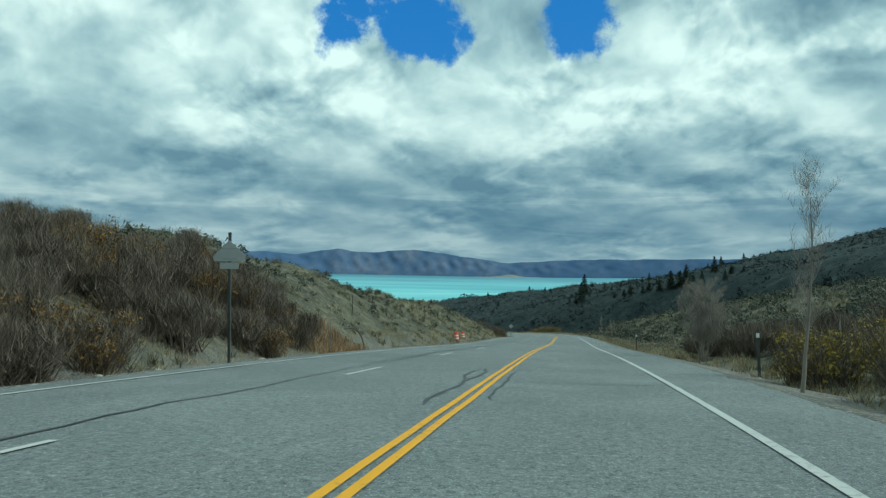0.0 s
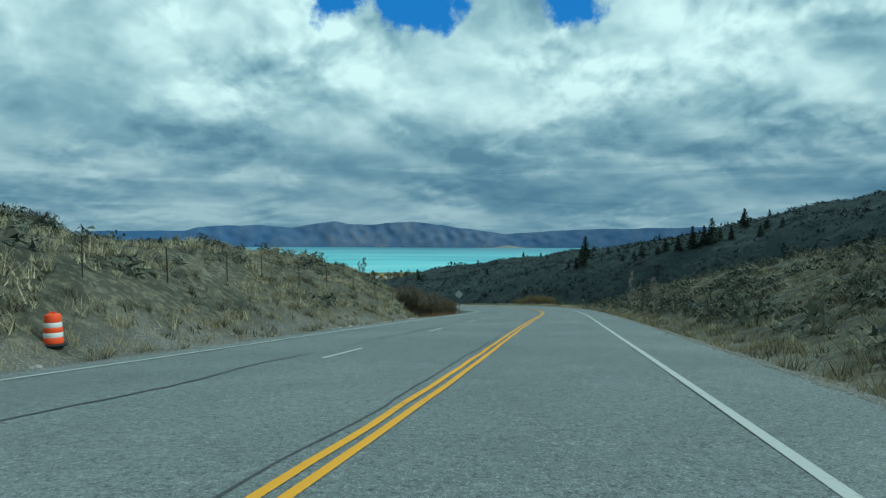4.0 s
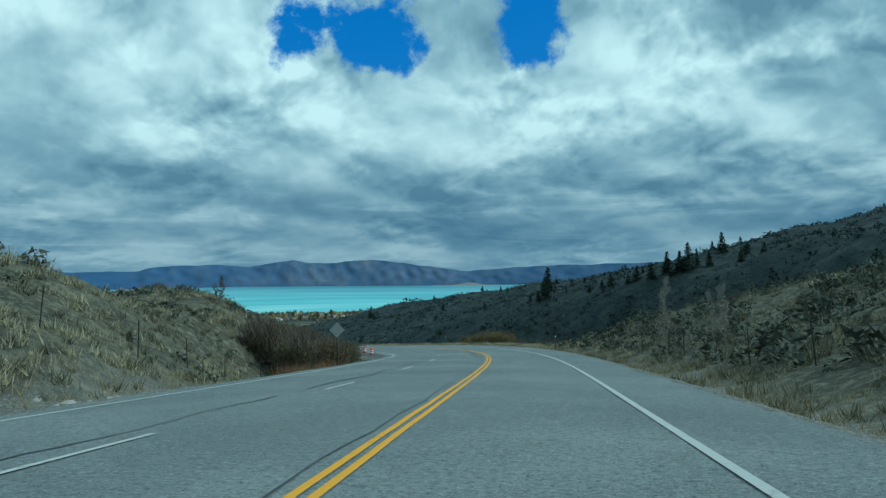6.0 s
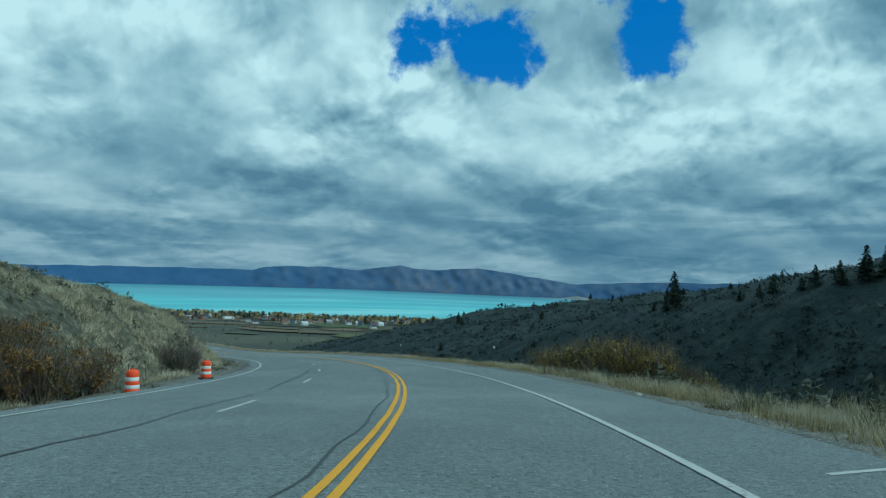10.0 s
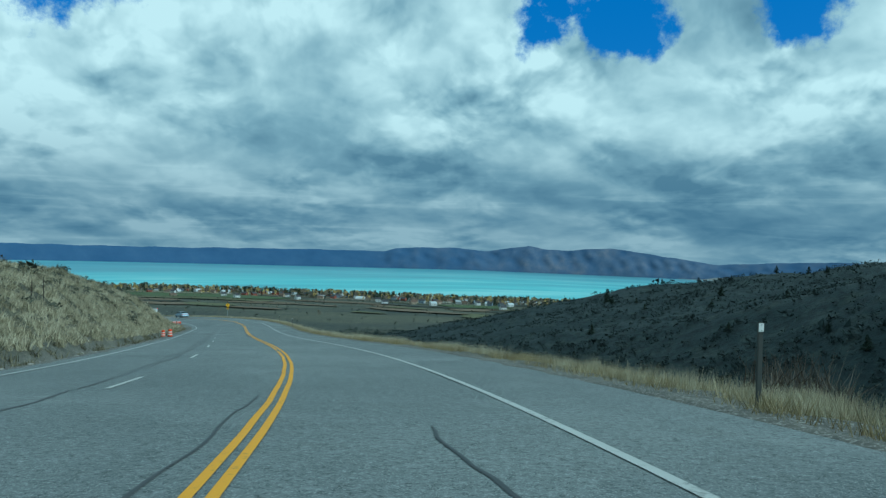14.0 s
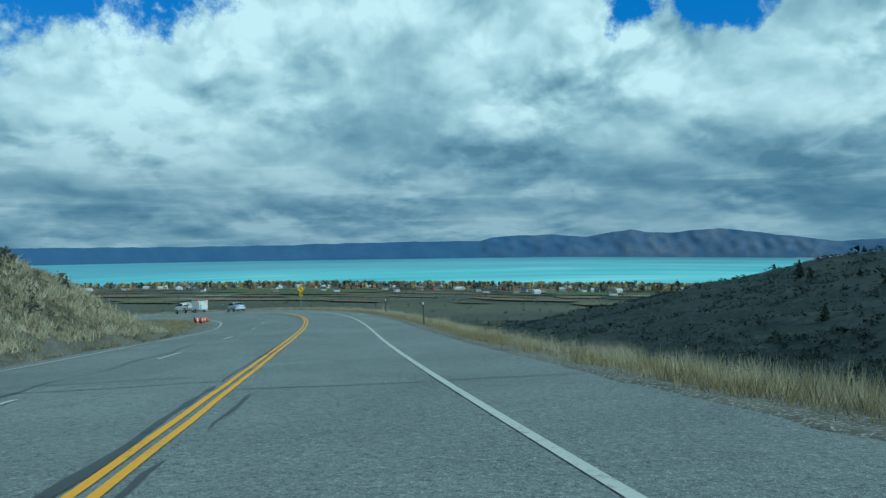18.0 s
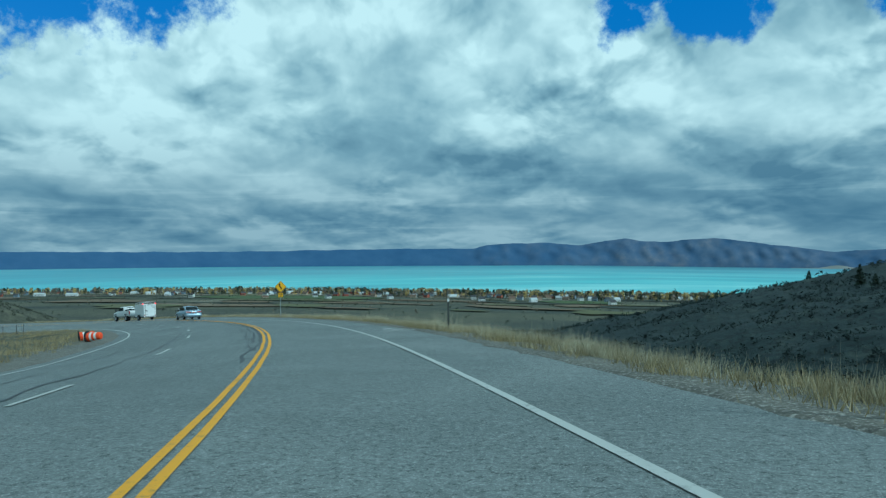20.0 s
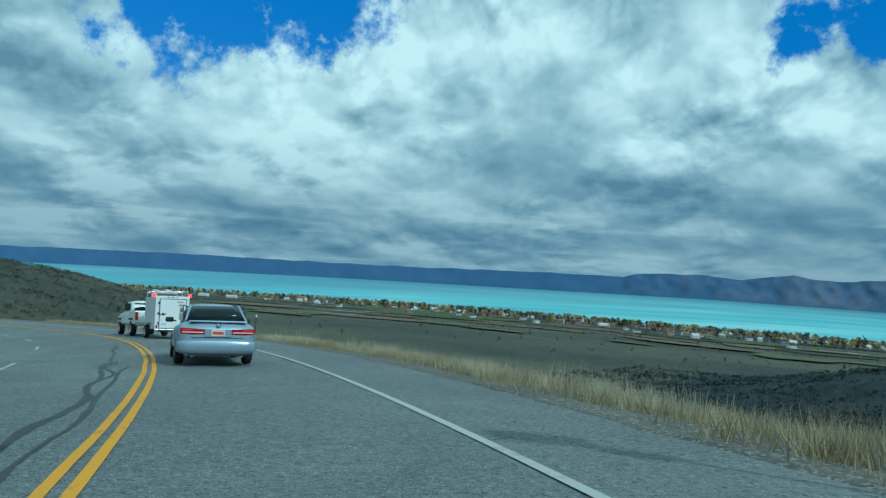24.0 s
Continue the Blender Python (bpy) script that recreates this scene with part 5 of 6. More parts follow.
def build_poles():
    for i, (x, y, h) in enumerate(((140, 640, 11), (60, 760, 11), (-20, 900, 11), (215, 560, 11))):
        ob = thing("utility_pole", "weathered wooden utility pole behind the ridge", "utility pole", "utility poles", place(x, y, 30))
        part("pole", tube(0.16, 0.10, (0, 0, -0.5), (0, 0, h), 8), M["bark"], ob)
        part("crossarm", box(2.4, 0.12, 0.14, (0, 0, h - 0.7), 0.01), M["bark"], ob)
        for k in (-1, 0, 1):
            part("insulator", tube(0.05, 0.03, (k, 0, h - 0.63), (k, 0, h - 0.4), 8), M["stone"], ob)


build_poles()


# ---- marks on the asphalt ----
def build_seals():
    """Dark sealant poured along cracks, and patches of fresh tar."""
    r = np.random.RandomState(77)

    def seal(s0, s1, n0, wob, w, count=None):
        k = max(6, int((s1 - s0) / 0.45))
        s = np.linspace(s0, s1, k)
        n = n0 + wob * wave(s, s * 0, 7, int(s0 * 7) % 97) + wob * 0.25 * wave(s, s * 0, 1.4, int(s0 * 3) % 89)
        half = w * (0.55 + 0.45 * np.abs(wave(s, s * 0, 2.0, int(s0 * 5) % 83))) / 2
        half[0] = half[-1] = 0.004
        ob = new("crack_seal", ribbon("crack_seal", s, n - half, n + half, 0.008, M["tar"]))
        tagged(ob, "black tar crack sealant on the asphalt", "crack sealant", "crack seals", "structure")

    for s0, s1 in ((-10, 18), (17, 52), (50, 78), (80, 110), (112, 150), (152, 176), (178, 200), (206, 232), (300, 316), (330, 352)):
        seal(s0, s1, -3.95, 0.16, 0.09)
    for s0, s1, n, wob, w in ((284, 298.5, -0.27, 0.05, 0.13), (285, 291, -0.42, 0.08, 0.07), (287, 292, 0.30, 0.08, 0.10), (293.5, 296.8, 0.42, 0.10, 0.05), (299, 312, -0.24, 0.05, 0.07),
                              (336, 366, -0.42, 0.10, 0.10), (346, 372, -0.75, 0.18, 0.06), (362, 402, -0.50, 0.10, 0.09), (388, 414, -0.85, 0.20, 0.08),
                              (352, 404, -3.95, 0.10, 0.08), (318, 396, -5.5, 0.10, 0.05), (232, 300, -3.95, 0.12, 0.08), (236, 290, -4.2, 0.14, 0.05),
                              (60, 140, -0.33, 0.05, 0.04), (150, 230, -0.42, 0.10, 0.05)):
        seal(s0, s1, n, wob, w)
    for s0, s1 in ((20, 50), (30, 60)):
        seal(s0, s1, -4.25, 0.14, 0.07)
    for s0, s1, n in ((10, 19, -0.45), (11, 18, 0.42), (134, 150, -0.62), (142, 155, -0.85), (150, 156, -0.4), (288, 296.5, -0.24), (294.5, 297, 0.5), (340, 366, -0.24),
                      (389, 404, -0.80), (360, 366, -1.3), (220, 226, 2.1)):
        seal(s0, s1, n, 0.18 if s0 < 280 or s0 > 380 else 0.05, 0.07 if n > 0 else 0.12 if s0 > 280 else 0.10 if n < 0 else 0.07)
        if s1 - s0 > 6 and s0 < 280 and not 118 < s0 < 160:
            seal(s0 + 1.3, s1 - 0.7, n - 0.22, 0.16, 0.07)

    def across(s0, n0, n1, w=0.05):
        n = np.linspace(n0, n1, 24)
        s = s0 + 0.10 * wave(n, n * 0, 3, int(s0)) + 0.02 * n
        a, b = on_road(s - w / 2, n, 0.009), on_road(s + w / 2, n, 0.009)
        v = np.stack([a, b], 1).reshape(-1, 3)
        ob = new("crack_seal", mesh_from("crack_seal", v, grid_faces(24, 2), M["tar"]))
        tagged(ob, "black tar crack sealant across the asphalt", "crack sealant", "crack seals", "structure")

    for s0, n0, n1 in ((26, 1.5, 6), (29, 0.2, 5.8), (18.5, 3.4, 6), (297.6, 0.2, 6.2), (299.2, -7.2, -0.2), (300.6, -7.0, -1.0), (181, 0.5, 4.2), (368, -3.2, -1.2), (370, -3.0, -0.8), (372, -2.4, -0.7)):
        across(s0, n0, n1)
    # old white paint on the shoulder
    for s0, n0, n1, w in ((348.4, 4.6, 6.1, 0.16), (349.4, 5.2, 5.9, 0.2), (350.2, 5.0, 5.5, 0.3), (164.5, 5.0, 6.0, 0.12)):
        a = on_road([s0, s0 + 0.5], n0, 0.010)
        b = on_road([s0 + w, s0 + 0.5 + w], n1, 0.010)
        v = np.array([a[0], on_road(s0 + w, n0, 0.010), b[1], on_road(s0 + 0.5, n1, 0.010)])
        ob = new("paint_mark", mesh_from("paint_mark", v, [[0, 1, 2, 3]], M["white"]))
        tagged(ob, "faded white paint mark on the shoulder", "road marking", "survey marks", "structure")


build_seals()



# ---- vehicles, as they stand at the end of the drive ----
M.update({
    "silver": plain("silver_blue_paint", (0.34, 0.42, 0.50), 0.28, 0.5, 0.05),
    "white_body": plain("white_body_paint", (0.72, 0.73, 0.72), 0.35, 0.0, 0.05),
    "trailer_skin": plain("white_trailer_skin", (0.70, 0.71, 0.70), 0.4, 0.0, 0.06),
    "trim": plain("black_plastic_trim", (0.025, 0.026, 0.028), 0.6),
    "glass": plain("tinted_glass", (0.012, 0.02, 0.022), 0.06, 0.0, 0.1),
    "chrome": plain("bright_metal", (0.62, 0.63, 0.64), 0.2, 1.0, 0.05),
    "rim": plain("wheel_alloy", (0.42, 0.43, 0.44), 0.35, 0.8, 0.1),
    "lens": plain("red_lamp_lens", (0.30, 0.010, 0.014), 0.2, 0.0, 0.1),
    "lens_red": plain("bright_red_lens", (0.62, 0.03, 0.03), 0.2, 0.0, 0.1),
    "clear_lens": plain("clear_lamp_lens", (0.72, 0.70, 0.70), 0.15, 0.0, 0.05),
    "plate": plain("red_white_plate", (0.62, 0.50, 0.46), 0.5),
    "plate_bar": plain("red_plate_print", (0.50, 0.06, 0.03), 0.5),
})


def lamp_glow(name, c, power):
    m = plain(name, c, 0.3)
    b = next(n for n in m.node_tree.nodes if n.type == "BSDF_PRINCIPLED")
    b.inputs["Emission Color"].default_value = (1.0, 0.03, 0.03, 1)
    b.inputs["Emission Strength"].default_value = power
    return m


M["stop_lamp"] = lamp_glow("lit_red_lamp", (0.6, 0.01, 0.015), 2.5)


def loft(stations, seg=24, power=3.2):
    """A rounded body: stations of (y, half width, bottom, top, shoulder), shoulder: how far the sides lean in at the top."""
    v, f = [], []
    for y, w, z0, z1, lean in stations:
        for k in range(seg):
            a = 2 * math.pi * (k + 0.5) / seg
            c, s = math.cos(a), math.sin(a)
            x = math.copysign(abs(c) ** (2 / power), c) * w
            u = math.copysign(abs(s) ** (2 / power), s)
            x *= 1 - lean * max(0, u * 0.5 + 0.5)
            v.append((x, y, (z0 + z1) / 2 + u * (z1 - z0) / 2))
    n = len(stations)
    for i in range(n - 1):
        for k in range(seg):
            a, b = i * seg + k, i * seg + (k + 1) % seg
            f.append((a, b, b + seg, a + seg))
    me = bpy.data.meshes.new("body")
    me.from_pydata(v, [], f + [tuple(range(seg))[::-1], tuple(range((n - 1) * seg, n * seg))])
    bm = bmesh.new()
    bm.from_mesh(me)
    bmesh.ops.recalc_face_normals(bm, faces=bm.faces)
    return bm


def wheel(parent, x, y, r=0.33, w=0.21, side=1):
    t = part("wheel", lathe_mesh("wheel", [(r * 0.62, -w / 2), (r * 0.9, -w / 2), (r, -w * 0.36), (r, w * 0.36), (r * 0.9, w / 2), (r * 0.62, w / 2)], M["rubber"], 28, "X", True), None, parent, m=pose(x, y, r))
    part("rim", lathe_mesh("rim", [(0.0, w * 0.2), (r * 0.16, w * 0.26), (r * 0.2, w * 0.15), (r * 0.56, w * 0.3), (r * 0.63, w * 0.48)], M["rim"], 20, "X", True), None, t, "alloy rim", m=pose(0, 0, 0, 0, 0 if side > 0 else 180, 0))
    return t


def strip(x0, x1, z0, z1, y0, y1, mat, name, parent, label="", bulge=0.0, thick=0.02, top=0.0):
    """A thin curved panel facing -y between two heights; y0 at the bottom, y1 at the top."""
    n = 9
    v, f = [], []
    for d in (0, thick):
        for i in range(n):
            t = i / (n - 1)
            x, c = x0 + (x1 - x0) * t, bulge * (1 - (2 * t - 1) ** 2)
            v += [(x, y0 - c + d, z0), (x * (top / x1 if top else 1), y1 - c + d, z1)]
    for i in range(n - 1):
        a = 2 * i
        f += [(a, a + 2, a + 3, a + 1), (a + 2 * n, a + 2 * n + 1, a + 2 * n + 3, a + 2 * n + 2), (a, a + 2 * n, a + 2 * n + 2, a + 2), (a + 1, a + 3, a + 2 * n + 3, a + 2 * n + 1)]
    f += [(0, 1, 2 * n + 1, 2 * n), (2 * n - 2, 4 * n - 2, 4 * n - 1, 2 * n - 1)]
    return part(name, mesh_from(name, v, f, mat, False), None, parent, label)


def build_sedan(m):
    ob = thing("sedan", "silver-blue four-door sedan driving on the asphalt road", "car", m=m)
    # y runs from the tail (0) to the nose (4.8)
    body = loft([(0.02, 0.72, 0.42, 0.80, 0), (0.06, 0.82, 0.32, 0.95, 0.02), (0.22, 0.88, 0.26, 1.03, 0.03), (0.6, 0.905, 0.22, 1.05, 0.04), (1.2, 0.915, 0.20, 1.02, 0.05),
                 (2.4, 0.915, 0.20, 0.99, 0.05), (3.5, 0.91, 0.20, 0.96, 0.06), (4.2, 0.88, 0.22, 0.86, 0.06), (4.6, 0.80, 0.26, 0.74, 0.04), (4.78, 0.66, 0.34, 0.62, 0)], 32, 4.2)
    part("body", body, M["silver"], ob, smooth=True)
    cab = loft([(0.62, 0.70, 0.85, 1.03, 0.08), (0.95, 0.74, 0.85, 1.22, 0.14), (1.35, 0.76, 0.85, 1.40, 0.20), (1.9, 0.77, 0.85, 1.46, 0.22), (2.6, 0.77, 0.85, 1.45, 0.22),
                (3.1, 0.76, 0.85, 1.33, 0.18), (3.7, 0.72, 0.80, 0.98, 0.08)], 28, 4.0)
    part("roof", cab, M["silver"], ob, smooth=True)
    strip(-0.665, 0.665, 1.045, 1.395, 0.56, 1.25, M["glass"], "rear_window", ob, "dark tinted rear window", 0.06, 0.02, 0.54)
    strip(-0.60, 0.60, 0.99, 1.40, 3.62, 2.95, M["glass"], "windscreen", ob, "", -0.05, 0.02)
    part("boot_lip", box(1.30, 0.16, 0.035, (0, 0.14, 1.025), 0.015), M["silver"], ob)
    for k in (-1, 1):
        side = plate([(0.95, 1.04), (3.45, 1.02), (2.95, 1.36), (1.45, 1.38)], 0.02)
        part("side_window", side, M["glass"], ob, m=pose(0.735 * k, 0, 0, 0, 0, 90))
        w = [(0.28, 0.735), (0.60, 0.72), (0.815, 0.745), (0.85, 0.87), (0.62, 0.865), (0.29, 0.845)]
        lamp = plate([(x * k, z) for x, z in (w if k > 0 else w[::-1])], 0.10, 0.055)
        t = part("tail_lamp", lamp, M["lens"], ob, "dark red tail lamp cluster")
        part("lens_band", box(0.24, 0.02, 0.035, (0.68 * k, 0.0, 0.825), 0.008), M["lens_red"], t, "brighter red band")
        part("clear_lens", box(0.46, 0.02, 0.022, (0.56 * k, 0.0, 0.775), 0.006), M["clear_lens"], t)
        mir = part("mirror", box(0.20, 0.10, 0.13, (0.99 * k, 2.95, 1.03), 0.035), M["trim"], ob, "dark door mirror")
        part("arm", box(0.12, 0.05, 0.04, (0.88 * k, 2.97, 1.00), 0.01), M["trim"], mir)
        part("rear_pillar", tube(0.035, 0.03, (0.69 * k, 0.66, 1.03), (0.57 * k, 1.32, 1.405), 8), M["silver"], ob)
        for y in (0.98, 3.78):
            wheel(ob, 0.79 * k, y, 0.33, 0.21, k)
        part("exhaust", tube(0.035, 0.035, (0.55 * k, 0.02, 0.24), (0.55 * k, 0.3, 0.24), 12), M["chrome"], ob)
    part("centre_stop_lamp", box(0.26, 0.03, 0.025, (0, 0.66, 1.095), 0.006), M["lens"], ob, "dark high brake lamp")
    part("plate_recess", box(0.60, 0.04, 0.20, (0, 0.010, 0.765), 0.02), M["silver"], ob, "pale recess round the plate")
    pl = part("number_plate", box(0.31, 0.012, 0.155, (0, -0.018, 0.765), 0.006), M["plate"], ob, "white and red plate")
    part("plate_bar", box(0.24, 0.006, 0.06, (0, -0.026, 0.765)), M["plate_bar"], pl)
    part("badge", lathe_mesh("badge", [(0.0, 0.0), (0.05, 0.0), (0.055, 0.008), (0.0, 0.012)], M["chrome"], 20), None, ob, m=pose(0, 0.03, 0.935, 90, 0, 0))
    part("boot_seam", box(1.16, 0.012, 0.010, (0, 0.012, 0.655)), M["trim"], ob)
    bumper = loft([(-0.05, 0.70, 0.40, 0.57, 0), (-0.02, 0.80, 0.30, 0.61, 0.01), (0.08, 0.875, 0.26, 0.63, 0.01), (0.30, 0.905, 0.25, 0.63, 0.0)], 28, 4.5)
    part("bumper", bumper, M["silver"], ob, smooth=True)
    part("bumper_trim", box(1.30, 0.05, 0.07, (0, 0.03, 0.27), 0.015), M["trim"], ob)


def build_trailer(m):
    ob = thing("cargo_trailer", "white enclosed cargo trailer with a ladder rack, hitched to a pickup", "trailer", m=m)
    part("box", box(1.55, 3.2, 1.62, (0, 1.65, 1.26), 0.05), M["trailer_skin"], ob)
    part("rear_frame", box(1.58, 0.06, 1.66, (0, 0.05, 1.26), 0.02), M["trailer_skin"], ob)
    d = part("door", box(1.20, 0.05, 1.40, (0.02, 0.0, 1.22), 0.015), M["trailer_skin"], ob, "white rear door")
    part("seal", box(1.26, 0.02, 1.46, (0.02, 0.012, 1.22), 0.004), M["trim"], d)
    for z in (0.75, 1.25, 1.75):
        part("hinge", box(0.07, 0.04, 0.10, (-0.64, -0.02, z), 0.008), M["trim"], d)
    part("latch", box(0.34, 0.035, 0.04, (-0.46, -0.035, 1.20), 0.008), M["trim"], d)
    part("lock", box(0.10, 0.04, 0.12, (-0.42, -0.03, 1.20), 0.01), M["trim"], d)
    part("upper_latch", box(0.36, 0.035, 0.035, (0.45, -0.035, 1.66), 0.008), M["trim"], d)
    part("logo_bar", box(0.28, 0.006, 0.07, (0.35, -0.028, 1.80)), M["rim"], d)
    part("label_bar", box(0.20, 0.006, 0.05, (-0.38, -0.028, 0.72)), M["rim"], d)
    part("bumper", box(1.55, 0.10, 0.10, (0, 0.05, 0.42), 0.015), M["rim"], ob)
    part("chassis", box(1.30, 4.2, 0.10, (0, 2.1, 0.40), 0.01), M["trim"], ob)
    rack = part("rack", box(1.50, 0.05, 0.05, (0, 0.25, 2.32), 0.01), M["rim"], ob, "steel ladder rack")
    for y in (0.25, 1.6, 2.95):
        for k in (-1, 1):
            part("rack_post", box(0.045, 0.045, 0.32, (0.74 * k, y, 2.20), 0.008), M["rim"], rack)
        if y > 0.3:
            part("crossbar", box(1.50, 0.05, 0.05, (0, y, 2.32), 0.01), M["rim"], rack)
    for x in (-0.35, -0.05):
        part("ladder_rail", box(0.05, 3.0, 0.06, (x, 1.6, 2.39), 0.01), M["rim"], rack)
    for i in range(8):
        part("ladder_rung", tube(0.018, 0.018, (-0.35, 0.3 + i * 0.36, 2.39), (-0.05, 0.3 + i * 0.36, 2.39), 8), M["rim"], rack)
    for k in (-1, 1):
        part("marker_lamp", box(0.16, 0.06, 0.16, (0.84 * k, 0.22, 2.12), 0.03), M["stop_lamp"], ob, "glowing red lamp on the rack")
        part("tail_lamp", box(0.08, 0.03, 0.16, (0.70 * k, 0.0, 0.58), 0.01), M["lens"], ob)
        part("fender", box(0.24, 0.95, 0.06, (0.87 * k, 1.7, 0.76), 0.025), M["rim"], ob)
        wheel(ob, 0.87 * k, 1.7, 0.34, 0.2, k)
    for i in range(3):
        part("roof_lamp", box(0.12, 0.03, 0.03, (-0.2 + 0.2 * i, 0.015, 2.02), 0.006), M["trim"], ob)


def build_pickup(m):
    ob = thing("pickup_truck", "white crew-cab pickup towing an enclosed trailer", "truck", m=m)
    part("bed", box(1.92, 1.95, 0.72, (0, 1.0, 1.02), 0.07), M["white_body"], ob)
    part("tailgate", box(1.55, 0.06, 0.62, (0, 0.0, 1.03), 0.03), M["white_body"], ob)
    part("handle", box(0.24, 0.03, 0.07, (0, -0.035, 1.22), 0.012), M["trim"], ob)
    part("bed_floor", box(1.6, 1.8, 0.05, (0, 1.0, 1.385), 0.01), M["trim"], ob, "dark bed cover")
    lower = loft([(1.9, 0.96, 0.55, 1.38, 0.02), (2.4, 0.97, 0.55, 1.38, 0.03), (4.2, 0.97, 0.55, 1.36, 0.03), (5.2, 0.96, 0.55, 1.30, 0.04), (5.65, 0.92, 0.55, 1.18, 0.02), (5.75, 0.86, 0.6, 1.08, 0)], 28, 5)
    part("body", lower, M["white_body"], ob, smooth=True)
    cab = loft([(1.98, 0.86, 1.25, 1.70, 0.10), (2.1, 0.88, 1.25, 1.92, 0.14), (2.5, 0.88, 1.25, 1.98, 0.15), (3.6, 0.88, 1.25, 1.97, 0.15), (3.9, 0.87, 1.25, 1.88, 0.13), (4.5, 0.84, 1.22, 1.38, 0.06)], 26, 4.5)
    part("cab", cab, M["white_body"], ob, smooth=True)
    strip(-0.66, 0.66, 1.43, 1.84, 1.955, 2.045, M["glass"], "rear_window", ob, "dark rear window", 0.02)
    for k in (-1, 1):
        side = plate([(2.2, 1.42), (4.15, 1.40), (3.8, 1.82), (2.25, 1.84)], 0.02)
        part("side_window", side, M["glass"], ob, m=pose(0.835 * k, 0, 0, 0, 0, 90))
        part("tail_lamp", box(0.15, 0.07, 0.46, (0.88 * k, 0.02, 1.10), 0.03), M["lens"], ob, "tall red tail lamp")
        mir = part("mirror", box(0.17, 0.14, 0.34, (1.20 * k, 3.95, 1.52), 0.04), M["trim"], ob, "large black towing mirror")
        part("arm", box(0.20, 0.05, 0.05, (1.04 * k, 3.97, 1.50), 0.01), M["trim"], mir)
        for y in (1.15, 4.75):
            wheel(ob, 0.84 * k, y, 0.42, 0.28, k)
            part("wheel_arch", box(0.06, 1.0, 0.10, (0.985 * k, y, 0.93), 0.03), M["trim"], ob)
    part("bumper", box(1.90, 0.18, 0.20, (0, -0.10, 0.66), 0.04), M["chrome"], ob, "chrome step bumper")


def on_lane(s, n, yaw=0.0):
    a, b = on_road(s, n), on_road(s + 3.0, n)
    d = b - a
    pitch = math.degrees(math.atan2(d[2], math.hypot(d[0], d[1])))
    return pose(a[0], a[1], a[2] + 0.015, 0, 0, math.degrees(math.atan2(-d[0], d[1])) + yaw) @ pose(0, 0, 0, pitch, 0, 0)


build_sedan(on_lane(401.2, 1.42))
build_trailer(on_lane(421.0, 2.35))
build_pickup(on_lane(425.9, 2.35))



# ---- the town by the lake ----
M.update({
    "siding_white": plain("white_siding", (0.62, 0.62, 0.60), 0.7, vary=0.1),
    "siding_tan": plain("tan_siding", (0.36, 0.29, 0.21), 0.8, vary=0.15),
    "siding_blue": plain("grey_blue_siding", (0.20, 0.25, 0.30), 0.8, vary=0.15),
    "siding_red": plain("brick_red_siding", (0.28, 0.09, 0.06), 0.8, vary=0.15),
    "roof_dark": plain("dark_shingles", (0.07, 0.07, 0.075), 0.85, vary=0.3),
    "roof_brown": plain("brown_shingles", (0.14, 0.095, 0.07), 0.85, vary=0.3),
    "roof_metal": plain("pale_metal_roof", (0.55, 0.57, 0.58), 0.4, 0.3, 0.1),
    "pane": plain("house_window_glass", (0.03, 0.04, 0.05), 0.15),
    "far_gold": leafy("far_gold_leaves", (0.24, 0.165, 0.06), (0.46, 0.34, 0.12), (0.62, 0.50, 0.24)),
    "far_green": leafy("far_green_leaves", (0.02, 0.032, 0.022), (0.04, 0.055, 0.035), (0.07, 0.08, 0.05)),
    "far_bare": leafy("far_bare_branches", (0.085, 0.075, 0.055), (0.18, 0.155, 0.115), (0.31, 0.265, 0.19)),
    "plough": plain("dark_ploughed_soil", (0.028, 0.026, 0.025), 0.95, vary=0.3, scale=0.05),
    "green_field": plain("green_pasture", (0.07, 0.095, 0.035), 0.95, vary=0.3, scale=0.03),
    "pale_field": plain("pale_stubble", (0.42, 0.37, 0.27), 0.95, vary=0.2, scale=0.03),
    "brown_field": plain("fallow_soil", (0.15, 0.112, 0.070), 0.95, vary=0.35, scale=0.03),
    "olive_field": plain("olive_grass_field", (0.105, 0.105, 0.048), 0.95, vary=0.35, scale=0.03),
    "dark_field": plain("dark_scrub", (0.050, 0.055, 0.042), 0.95, vary=0.35, scale=0.05),
    "beach": plain("pale_beach", (0.42, 0.37, 0.30), 0.9, vary=0.2, scale=0.05),
    "pond": plain("pale_pond_water", (0.42, 0.50, 0.53), 0.3, vary=0.1, scale=0.02),
})


def at_dist(az, f):
    """Ground place at an azimuth, f of the way to the shore."""
    d = float(shore(np.array([az]))[0]) * f
    a = radians(az)
    return EYE.x - math.sin(a) * d, EYE.y + math.cos(a) * d


